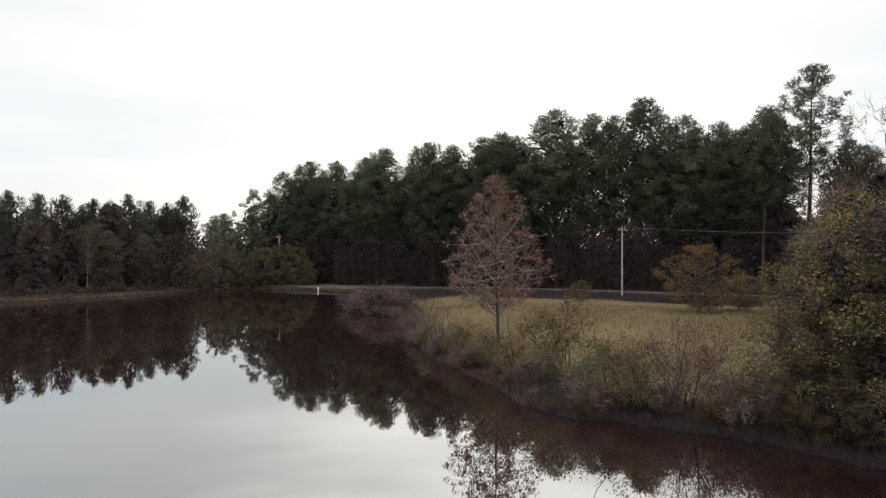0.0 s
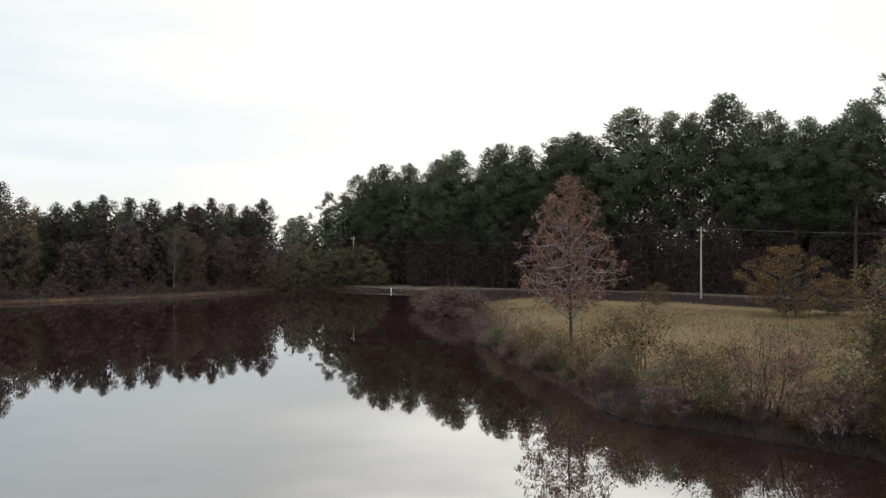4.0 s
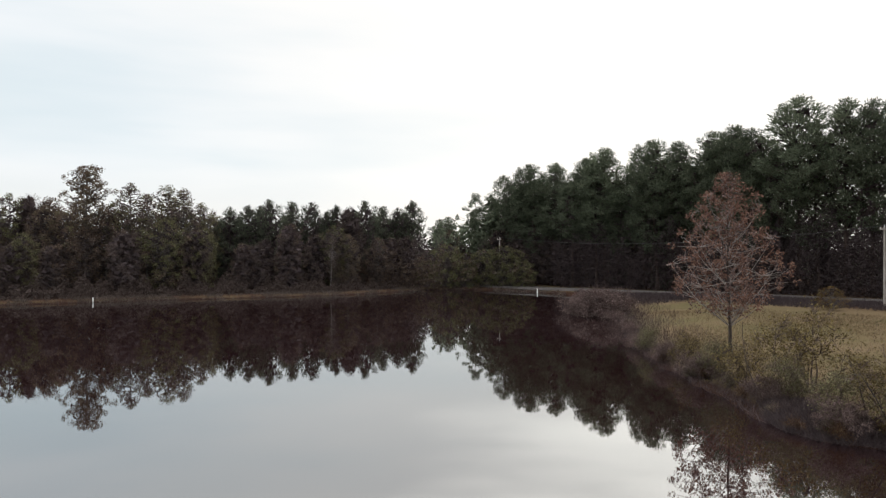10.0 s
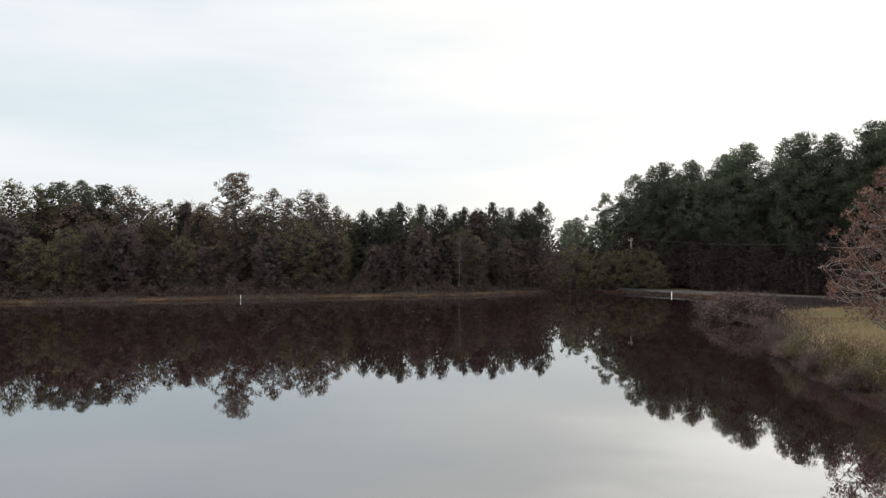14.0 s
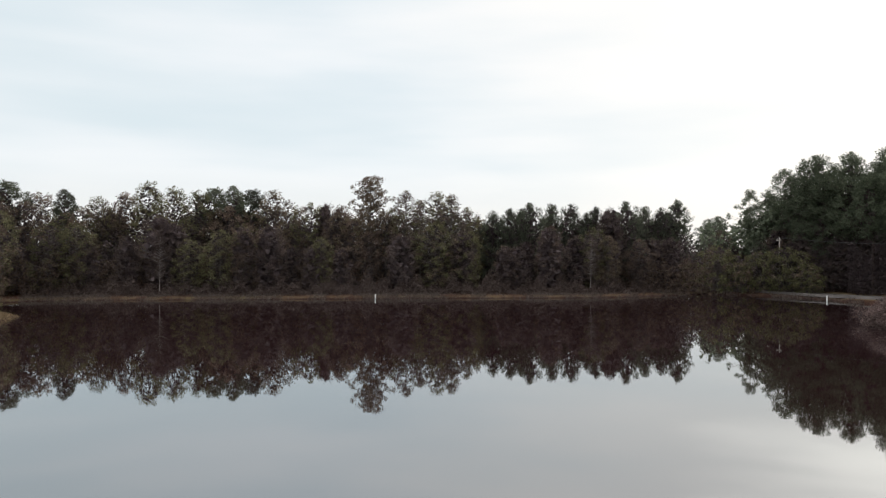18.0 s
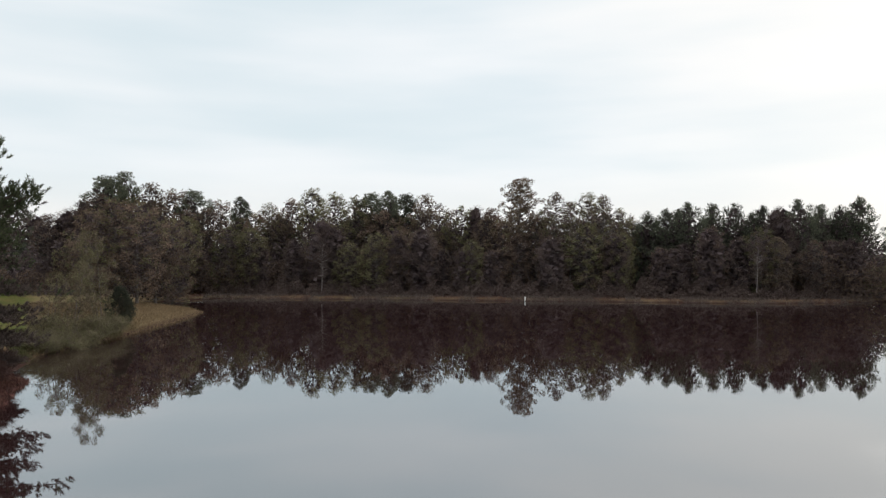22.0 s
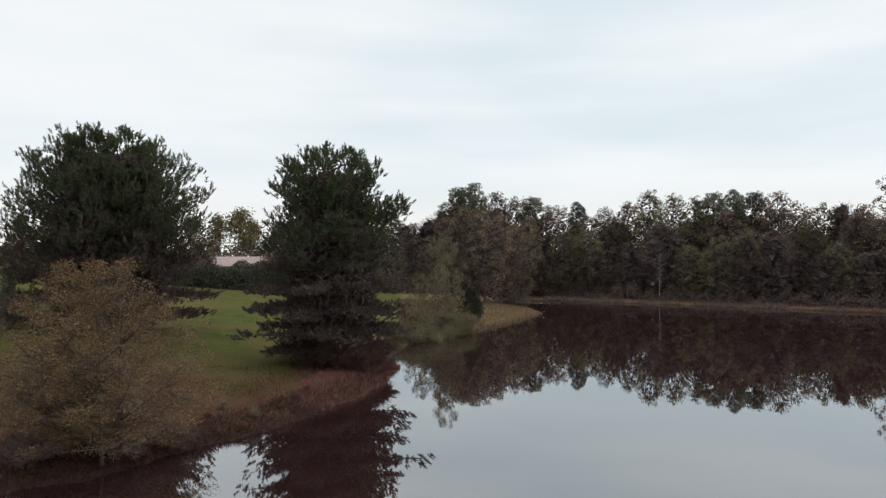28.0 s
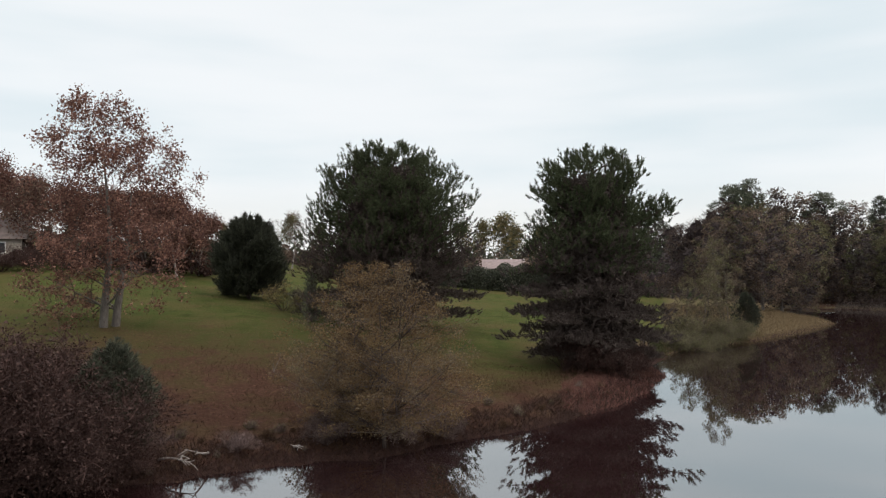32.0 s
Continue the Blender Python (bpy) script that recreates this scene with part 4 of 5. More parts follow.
# round brown-olive trees that stand forward behind the spit
for az, d, top in ((74.6, 109, 14.2), (75.9, 104, 15.0), (77.4, 106, 15.4), (73.4, 113, 13.0), (79.0, 108, 14.0)):
    leafy_tree.put_top(az, d, top, girth=1.15, which=1, label="rounded olive-brown tree leafy to the ground behind the spit")
pale_stem = Kind("bare_tree", "slim leafless tree with a pale trunk on the far shore", "tree", "far shore wood", [
    shore_tree(68, TWIG, low=0.3, wide=2.4, lumps=50, bark=BARK_PALE, trunk_r=0.12, **{**TWIGGY, "fill": 0, "blades": 36})])
for az, d, top in ((61.9, 118.5, 10.5), (60.2, 118, 9.5), (27.4, 118, 10.5)):
    pale_stem.put_top(az, d, top)
# lower trees under the pines, along the road
for az, d, top in ((17.5, 135, 10), (16.4, 134, 9), (14.8, 133, 11), (13.4, 133, 12), (12.0, 132, 12), (10.6, 131, 10), (9.2, 130, 11), (7.6, 128, 10), (5.6, 127, 11),
                   (3.6, 125, 9), (1.8, 122, 11), (0.2, 120, 10), (-1.8, 119, 9), (-8.2, 115, 10), (-10.8, 114, 8), (-15.2, 112, 9), (-19.2, 111, 10), (-21.4, 110, 11),
                   (-24.2, 110, 12), (-26.4, 109, 13)):
    KIND_OF[rnd.choice("bblp")].put_top(az, d, top * rnd.uniform(0.9, 1.15), girth=1.35)
round_tree = Kind("broadleaf_tree", "tall round-headed broadleaf tree with brown leaves", "tree", "far shore wood", [
    puff_tree(71, 19, ((0.32, 1.6), (0.45, 3.0), (0.6, 3.6), (0.8, 3.6), (0.91, 3.0), (0.97, 2.0), (1, 1.0)), TAN_LEAF, 190, (0.42, 0.75), 46, 0.25, 0.6, 0.3, bark=BARK_GREY, fill=150, inner=0.25, mat2=BRONZE, limb_r=0.08)])
round_tree.put_top(45.5, 120, 20.7, girth=1.15)
for az, d, top in ((44.2, 119, 14.0), (46.9, 120, 13.6), (48.2, 121, 14.4), (45.6, 118, 11)):
    leafy_tree.put_top(az, d, top, girth=1.1)
for az, d, top in ((41.4, 120, 16.4), (43.6, 121, 15.2), (39.6, 122, 15.6), (36.8, 121, 13.6)):
    feather_tree.put_top(az, d, top)
for az, d, top in ((36.6, 126, 13.6), (38.0, 128, 13.2), (39.4, 127, 13.8), (40.8, 129, 14.0), (42.0, 126, 13.4), (43.4, 128, 14.2), (44.8, 127, 13.6), (46.4, 128, 14.2), (47.4, 126, 14.6)):
    leafy_tree.put_top(az, d, top, girth=1.3)
lacy = lambda az: 1 - 0.35 * np.exp(-((az - 42.5) / 4.5) ** 2)      # thin growth lets the sky through here
wood_top = lambda az: interp(WOODS_EAST_TOP, az)
WOODS_EAST_TOP = [(a, t) for a, t, _ in WOODS_EAST + WOODS_WEST]
belt("undergrowth", "dark growth deep in the far shore wood", "undergrowth", 6, 17, 86, 138, 156, lambda a: 0.8 * wood_top(a) * lacy(a), 16000, 0.8, CEDAR, 0.9)
# UNDER again: the far wood's inner shade as a darker leaf colour
belt("undergrowth", "tangled undergrowth in the far shore wood, darkened in colour for shade", "undergrowth", 12, 18, 86, 124, 138, lambda a: 0.68 * wood_top(a) * lacy(a), 70000, 0.4, UNDER, 0.9)
belt("undergrowth", "brown leafy undergrowth in the far shore wood", "undergrowth", 7, 18, 86, 121, 128, lambda a: 0.5 * wood_top(a) * lacy(a), 40000, 0.3, BRONZE, 0.9)


def shore_brush(name, label, seed, az0, az1, s0, s1, tall, count, size, mat):
    """Low growth that follows the far water's edge."""
    rng = np.random.default_rng(seed)
    az = rng.uniform(az0, az1, count)
    d = interp(RIM, az) + rng.uniform(s0, s1, count)
    x, y = -d * np.sin(np.radians(az)), d * np.cos(np.radians(az))
    hump = 0.55 + 0.45 * np.sin(az * 3.1 + 1) * np.sin(az * 1.3 + d * 0.4)
    z = height(x, y) + 0.05 + tall * hump * rng.uniform(0, 1, count)
    g = Geo()
    leaves_into(g, rng, np.stack([x, y, z], -1), rng.uniform(0.5, 1.2, count) * size)
    return tagged(new(name, g.mesh(name, mat)), label, "undergrowth", kind="stuff")


shore_brush("undergrowth", "low dark brush along the far shore", 21, 20, 71, 4.0, 11, 3.4, 60000, 0.26, TWIG)
shore_brush("undergrowth", "low grey-brown brush along the far shore", 22, 20, 71, 2.6, 8, 2.0, 40000, 0.22, TWIG)

# ---------------------------------------------------------------- shrubs, set out in many places
willow = Kind("willow_bush", "rounded willow bush with thin olive leaves by the water", "bush", "shore willows", [
    puff_tree(101, 6, ((0.02, 2.2), (0.25, 3.2), (0.55, 3.1), (0.8, 2.2), (1, 0.5)), OLIVE, 90, (0.4, 0.7), 60, 0.24, 0.5, 0.4, bark=BARK_GREY, fill=500, mat2=TWIG, share=0.3, stems=3, trunk_r=0.06, limb_r=0.04),
    puff_tree(102, 6, ((0.02, 2.0), (0.25, 2.9), (0.55, 2.7), (0.8, 1.9), (1, 0.4)), OLIVE, 90, (0.4, 0.7), 60, 0.24, 0.5, 0.4, bark=BARK_GREY, fill=500, mat2=BRONZE, share=0.4, stems=3, trunk_r=0.06, limb_r=0.04)])
for az, d, tall, wide in ((17.6, 129, 8.2, 0.9), (16.2, 128.5, 6.6, 1.0), (13.2, 128, 7.8, 0.9), (19.4, 128.5, 5.0, 1.1), (14.6, 129.5, 7.2, 0.9), (11.6, 126, 5.0, 1.0), (12.2, 129, 7.0, 0.9)):
    willow.put(az, d, tall, wide)
rosy_bush = Kind("rosy_bush", "leafless bush of fine pinkish-brown twigs on the bank", "bush", "bank bushes", [
    shrub(111, 3.2, 3.6, PINK_TWIG, 14, 2, 0.12, twig_mat=PINK_TWIG, twig_n=11), shrub(112, 3, 3.4, PINK_TWIG, 14, 2, 0.12, twig_mat=PINK_TWIG, twig_n=11)])
olive_bush = Kind("olive_bush", "scrubby bush with thin yellow-olive leaves on the bank", "bush", "bank bushes", [
    shrub(121, 3.6, 3.2, WILLOW, 8, 5, 0.1, twig_mat=TWIG, twig_n=4, scatter=0.28), shrub(122, 3.4, 3.4, GOLD, 7, 4, 0.1, twig_mat=TWIG, twig_n=4)])
stem_bush = Kind("bare_bush", "bare upright bush of dark reddish stems on the bank", "bush", "bank bushes", [
    shrub(131, 4.2, 2.6, RUSSET, 6, 1, 0.1, twig_mat=TWIG, twig_n=3)])
# rosy bush at the point
for az, d, tall in ((5.5, 79, 4.6), (5.0, 80, 4.4), (6.0, 81, 4.4), (4.7, 78, 3.8), (6.2, 85, 4.2), (4.1, 74, 1.5), (3.2, 66, 1.2), (2.2, 56, 1.1), (5.4, 92, 3.0), (6.0, 99, 2.8)):
    rosy_bush.put(az, d, tall, 1.25)
# scrub along the east bank
for az, d, tall, kind in ((2.9, 62, 1.2, 0), (2.0, 53, 1.3, 0), (1.4, 51.5, 2.3, 1), (0.2, 47, 1.7, 0), (-1.2, 45.5, 2.4, 1), (-2.6, 42, 1.7, 0), (-3.6, 41, 2.6, 1),
                          (-5.6, 38, 3.0, 1), (-7.0, 35.5, 1.6, 0), (-8.2, 36, 2.4, 1), (-10.0, 38, 4.9, 1), (-11.6, 31.5, 1.7, 0), (-12.6, 32.5, 2.6, 1),
                          (-14.8, 31.8, 3.6, 1), (-16.6, 31.6, 2.6, 1), (-17.8, 30.8, 1.7, 0), (-19.4, 31.5, 4.6, 2), (-20.6, 31.3, 4.2, 2), (-18.7, 33, 3.8, 2),
                          (-22.6, 30.3, 2.4, 1), (-24.0, 30.2, 2.6, 0)):
    (rosy_bush, olive_bush, stem_bush)[kind].put(az, d, tall, rnd.uniform(0.9, 1.2))

# ---------------------------------------------------------------- things of the near east shore
red_tree = Kind("maple_tree", "slender pale-limbed tree keeping russet leaves on the pond bank", "tree", "", [
    puff_tree(81, 11.5, ((0.26, 2.0), (0.36, 3.5), (0.5, 3.6), (0.66, 3.1), (0.8, 2.3), (0.92, 1.3), (1, 0.4)), SALMON, 420, (0.24, 0.45), 24, 0.16, 0.55, 0.3, bark=BARK_DARK, fill=0, inner=0.3, trunk_r=0.13,
              mat2=PINK_TWIG, share=0.35, limb_r=0.042, rise=1.1, limb_mat=BARK_PALE, branchy=9)])
red_tree.put_top(-4.6, 45.5, 12.3, girth=0.92)
gold_tree = Kind("small_tree", "small rounded tree with dull orange leaves in the field", "tree", "", [
    puff_tree(83, 6.6, ((0.1, 2.0), (0.3, 3.2), (0.6, 3.2), (0.8, 2.4), (1, 0.6)), ORANGE, 90, (0.35, 0.65), 80, 0.16, 0.55, 0.4, bark=BARK_GREY, fill=500, mat2=GOLD, stems=3, limb_r=0.04)])
gold_tree.put_top(-20.7, 75, 7.9, girth=1.15)
gold_tree.put_top(-11.4, 84, 3.6, girth=1.3, label="low golden-leaved bush at the field's edge")
gold_tree.put_top(-23.6, 80, 4.6, girth=1.5, label="low olive-gold bush beside the small field tree")
thicket = Kind("thicket_tree", "leafy olive-brown tree in the dark thicket by the water", "tree", "shore thicket", [
    puff_tree(85, 9.5, ((0.03, 2.4), (0.2, 3.6), (0.5, 3.8), (0.75, 3.2), (0.9, 2.0), (1, 0.4)), GOLD, 150, (0.35, 0.7), 120, 0.13, 0.5, 0.3, bark=BARK_DARK, fill=2500, stems=3, mat2=BRONZE, inner=0.5, limb_r=0.04),
    puff_tree(86, 9.5, ((0.03, 2.6), (0.2, 3.8), (0.5, 3.6), (0.75, 2.8), (0.9, 1.8), (1, 0.4)), BRONZE, 150, (0.35, 0.7), 110, 0.13, 0.5, 0.3, bark=BARK_DARK, fill=2500, stems=3, mat2=OLIVE, share=0.5, inner=0.5, limb_r=0.04)])
for az, d, top in ((-29.4, 32, 8.6), (-31.6, 31, 9.9), (-34.4, 30, 10.4), (-38, 29.5, 10), (-33, 36, 10.4), (-27.4, 30.5, 4.8), (-30, 29.3, 5.2), (-33, 28.8, 5.6)):
    thicket.put_top(az, d, top, girth=1.1)
tall_bare = Kind("bare_tree", "tall leafless tree with thin pale limbs behind the thicket", "tree", "", [
    broadleaf(87, 17, BARK_PALE, None, 0, twig_n=3, twig_len=1.2, twig_mat=PINK_TWIG, clear=0.35, crown_w=0.6, twig_w=0.035)])
tall_bare.put_top(-32.0, 60, 19.2)
tall_bare.put_top(-29.0, 66, 13.5)
tall_bare.put_top(-36.0, 58, 18.0)
for az, d, top in ((-28.4, 36, 8.8), (-30.6, 38, 11), (-33.2, 36, 11.8), (-35.6, 37, 12.2)):
    bare_tree.put_top(az, d, top, girth=1.2, label="leafless twiggy tree behind the dark thicket")

# ---------------------------------------------------------------- near west shore
near_pine = Kind("pine_tree", "broad lush green pine clothed to the ground by the lawn", "tree", "lawn pines", [
    lawn_pine(91, 14.2, ((0.03, 2.6), (0.10, 4.4), (0.22, 5.2), (0.40, 4.8), (0.60, 4.2), (0.72, 3.7), (0.84, 3.5), (0.92, 3.0), (0.97, 2.2), (1, 1.2)), 290, 11, 0.5, 0.2, 28, 0.52,
              ((0.74, 1.57, 4.9), (0.76, 1.66, 4.4), (0.735, 1.50, 4.6), (0.72, 1.62, 4.0), (0.75, 1.54, 4.2), (0.73, 1.60, 4.7)), PINE_NEAR, BROWN_NEEDLES, 26000, tiers=0.5, gap=1.35, upright=0.8),
    lawn_pine(92, 14, ((0.07, 4.8), (0.13, 6.3), (0.3, 6.4), (0.5, 6.2), (0.62, 5.8), (0.72, 5.5), (0.82, 4.9), (0.9, 4.2), (0.96, 3.2), (1, 1.6)), 380, 12, 0.5, 0.2, 26, 0.48,
              (), PINE_NEAR, BROWN_NEEDLES, 36000, tiers=0.28, gap=1.5)])
near_pine.put_top(88.6, 46, 15.3, which=0, turn=0.0)
near_pine.put_top(105.3, 58, 17.6, which=1)
wood_pine.put_top(111.6, 56, 6.6, label="small dark green pine at the foot of the larger one")
lawn_cedar = Kind("cedar_tree", "dense dark rounded cedar standing on the lawn", "tree", "", [cedar(95, 8.5, 7.2, 11000, 0.55, 0.05, shape=0.42)])
lawn_cedar.put_top(116.6, 70, 12.4)
dark_cedar = Kind("cedar_tree", "dark evergreen shrub among the shore brush", "tree", "", [cedar(96, 4, 2.8, 4500, 0.24, 0.02, shape=0.6)])
dark_cedar.put_top(126.3, 27.2, 4.9)
dark_cedar.put_top(127.8, 26.5, 4.2)
dark_cedar.put_top(77.1, 73, 4.6)
russet_tree = Kind("sycamore_tree", "tall open tree with pale trunk and sparse russet leaves", "tree", "", [
    broadleaf(197, 16, BARK_GREY, RUSSET, 38, 0.18, twig_n=4, twig_len=0.6, twig_mat=TWIG, clear=0.05, crown_w=0.86, scatter=0.26, twig_w=0.022, kids=3, trunk_r=0.30, taper=0.3, wander=0.03, stems=2, splay=0.05, limb_r=0.3, lift=0.05)])
russet_tree.put_top(126.8, 50, 18.8)
oak = Kind("oak_tree", "broad oak with dense russet-brown leaves beyond the lawn", "tree", "lawn edge oaks", [
    broadleaf(141, 13, BARK_PALE, RUSSET, 44, 0.27, twig_n=3, twig_mat=TWIG, clear=0.15, crown_w=0.9, scatter=0.6),
    broadleaf(142, 13, BARK_GREY, RUSSET, 40, 0.27, twig_n=3, twig_mat=TWIG, clear=0.15, crown_w=0.9, scatter=0.6, leaf_mat2=BRONZE)])
for az, d, top in ((133.4, 100, 21.5), (131.2, 92, 18.0), (122.0, 86, 17.0), (124.2, 92, 17.0), (120.4, 90, 14.5), (126.6, 90, 16.5), (128.8, 94, 18), (136, 98, 22)):
    oak.put_top(az, d, top)
amber_tree = Kind("young_tree", "young many-stemmed twiggy tree with thin amber leaves", "tree", "", [
    puff_tree(98, 7, ((0.06, 1.8), (0.2, 3.1), (0.38, 3.6), (0.55, 3.0), (0.72, 2.0), (0.86, 1.05), (0.95, 0.5), (1, 0.1)), AMBER, 460, (0.28, 0.5), 110, 0.085, 0.4, 0.5, 0.6, bark=BARK_DARK, fill=0, inner=0.3, stems=3,
              trunk_r=0.05, mat2=TAN_LEAF, share=0.35, limb_r=0.04, rise=1.0, limb_mat=TWIG, branchy=8)])
amber_tree.put_top(106.0, 27.8, 7.5, girth=1.22)
amber_tree.put_top(108.6, 29.3, 4.6, girth=1.25, label="low twiggy amber sapling beside a taller one")
brush = Kind("brush", "tangled dark reddish brush at the water's edge", "bush", "west bank brush", [
    shrub(151, 4.5, 4.5, MAROON, 16, 5, 0.085, twig_mat=MAROON, twig_n=6, scatter=0.35), shrub(152, 4.2, 4.2, MAROON, 16, 5, 0.085, twig_mat=MAROON, twig_n=6, scatter=0.35)])
for az, d, top in ((126.5, 25.6, 2.4), (124, 25.8, 1.6), (129, 25.2, 3.4), (131, 25, 4.2), (134, 25, 4.6), (137, 25, 5), (129.5, 26.5, 5.4), (131.5, 25.8, 5.9), (133.5, 26, 6.0), (136, 26, 6.0), (128, 26, 4.0), (130.8, 27.5, 5.2), (134, 28, 6), (139, 26, 6)):
    brush.put_top(az, d, top, girth=1.1)
for az, d, tall in ((124, 27, 1.2), (117.5, 26.8, 0.9), (110.5, 27.2, 1.5), (103.5, 28, 1.5), (100.5, 28.6, 1.2)):
    rosy_bush.put(az, d, tall, 1.3)
for az, d, tall in ((85.8, 42.5, 2.2), (87.4, 43.5, 2.6), (89.2, 44, 2.8), (90.8, 44.5, 2.4), (84.8, 45.5, 2.0)):
    brush.put(az, d, tall, 1.2, label="dark leafless brush under the pine by the water")
for az, d, tall in ((131.5, 84, 3.2), (133.6, 84, 3.4), (135.8, 84, 3.2), (129.4, 86, 2.8)):
    brush.put(az, d, tall, 1.4)
# growth on the spit
spit_tree = Kind("small_tree", "slender tree with pale tan twigs and few leaves on the spit", "tree", "spit growth", [
    puff_tree(161, 8, ((0.08, 1.4), (0.3, 2.4), (0.55, 2.5), (0.75, 1.8), (0.9, 1.0), (1, 0.2)), WILLOW, 110, (0.3, 0.55), 60, 0.15, 0.45, 0.5, bark=BARK_GREY, fill=0, inner=0.3, stems=3, trunk_r=0.06, mat2=TAN_LEAF, share=0.5, limb_r=0.05, rise=0.9, branchy=6, limb_mat=TWIG)])
spit_tree.put_top(78.2, 69, 9.6, girth=0.75)
spit_tree.put_top(80.5, 66, 6.9, girth=0.95)
spit_tree.put_top(82.0, 65, 6.0, girth=0.9)
for az, d, tall in ((77.2, 69, 2.0), (78.8, 62.5, 1.6), (79.8, 60.8, 1.4), (81.0, 59.8, 1.7), (82.0, 58.8, 1.6), (79.0, 63.5, 1.5), (80.2, 61.5, 1.6), (81.2, 61, 1.8), (82.4, 60, 1.8), (78.0, 71, 1.6), (76.8, 72, 1.3), (80.6, 64, 2.6), (79.4, 65, 2.2), (78.6, 66, 2.4), (77.6, 68.5, 2.0), (81.8, 63, 2.6)):
    olive_bush.put(az, d, tall, 1.35, which=0)
for az, d, tall in ((112.5, 64, 2.6), (113.9, 62, 3.0), (110.4, 60, 2.2), (109, 45, 1.6), (111.5, 36, 1.8)):
    olive_bush.put(az, d, tall, 1.3)

# ---------------------------------------------------------------- distance beyond the lawn
pale_tree = Kind("broadleaf_tree", "distant tree with pale green-gold leaves beyond the lawn", "tree", "distant trees", [
    broadleaf(171, 15, BARK_GREY, OLIVE, 9, 0.5, twig_n=4, twig_mat=TWIG, clear=0.2, crown_w=0.65, scatter=0.8, leaf_mat2=GOLD)])
for az, d, top in ((96.1, 170, 20.1), (97.4, 172, 18.4), (94.6, 175, 17.6), (93.0, 178, 17), (99.5, 170, 17.5), (113.5, 150, 18.0), (110.8, 155, 16), (118.4, 140, 15), (115.6, 150, 15.5)):
    pale_tree.put_top(az, d, top)
for az in (82.5, 83.6, 84.8, 86, 87.4, 89, 90.6, 92):
    KIND_OF[rnd.choice("blp")].put_top(az, rnd.uniform(150, 190), rnd.uniform(15, 18.5), girth=1.3)
west_top = lambda a: np.interp(a, [82, 92, 100, 110, 120, 130, 140], [15, 13, 12.5, 13, 14, 17, 19])
belt("undergrowth", "dark hedge and undergrowth beyond the lawn", "undergrowth", 9, 82, 142, 137, 156, lambda a: west_top(a) * 0.85, 26000, 0.8, CEDAR, 0.8)
belt("undergrowth", "brown undergrowth beyond the lawn", "undergrowth", 10, 84, 142, 136, 146, lambda a: west_top(a) * 0.8, 20000, 0.5, BRONZE, 0.8)

belt("undergrowth", "dark maroon brush under the oaks beyond the lawn", "undergrowth", 15, 119, 141, 88, 102, lambda a: 11.2 + 0 * a, 16000, 0.5, MAROON, 0.8)
belt("undergrowth", "brown thicket behind the hedge beyond the lawn", "undergrowth", 16, 97.6, 114, 122, 129, lambda a: 11.5 + 0 * a, 12000, 0.4, BRONZE, 0.8)
belt("undergrowth", "brown thicket beside the house beyond the lawn", "undergrowth", 17, 86, 94.4, 122, 129, lambda a: 11.5 + 0 * a, 9000, 0.4, BRONZE, 0.8)
tall_bare.put_top(113.2, 112, 15.8, label="thin leafless tree beyond the lawn")
tall_bare.put_top(114.6, 118, 14.6, label="thin leafless tree beyond the lawn")

# ---------------------------------------------------------------- weeds, stems and fallen wood on the banks
weed = Kind("weed_clump", "clump of dry brown weeds on the bank", "weeds", "bank weeds", [
    shrub(181, 0.9, 0.9, RUSTY, 6, 1, 0.06, twig_mat=RUSTY, twig_n=2, scatter=0.12), shrub(182, 0.8, 1.0, OLIVE, 6, 1, 0.06, twig_mat=PINK_TWIG, twig_n=2, scatter=0.12)])
for k in range(34):
    az = 88 + k * 1.25 + rnd.uniform(-0.5, 0.5)
    x, y = polar(az, 20)
    d = 24.0
    while shore_distance(*polar(az, d)) < 0.4:
        d += 0.2
    weed.put(az, d + rnd.uniform(0, 3.5) ** 1.2, rnd.uniform(0.3, 0.65), rnd.uniform(0.8, 1.5))
for k in range(18):
    az = -24 + k * 1.5 + rnd.uniform(-0.5, 0.5)
    d = 26.0
    while shore_distance(*polar(az, d)) < 0.3:
        d += 0.2
    weed.put(az, d + rnd.uniform(0, 2), rnd.uniform(0.6, 1.3), rnd.uniform(0.9, 1.5))


def dead_wood(name, label, az, d, lean, turn, long, radius, bark, seed):
    """A bare stem or limb with a few snapped side shoots."""
    rng = np.random.default_rng(seed)
    x, y = polar(az, d)
    ob = tagged(new(name), label, "dead branch")
    ob.matrix_basis = Matrix.Translation((x, y, ground_z(x, y) + 0.04)) @ Matrix.Rotation(radians(turn), 4, "Z") @ Matrix.Rotation(radians(lean), 4, "Y")
    segs, p, way = [], np.zeros(3), np.array([0, 0, 1.0])
    for k in range(6):
        way = twist(rng, way, 0.12)
        q = p + way * long / 6
        segs.append((*p, *q, radius * (1 - 0.13 * k), radius * (1 - 0.13 * (k + 1))))
        if k > 1:
            s = q + unit(way + rng.normal(size=3) * 0.7) * long * rng.uniform(0.12, 0.3)
            segs.append((*q, *s, radius * 0.4, radius * 0.15))
        p = q
    g = Geo()
    limbs_into(g, segs, 6)
    part("stem", g.mesh("stem", bark, True), ob)


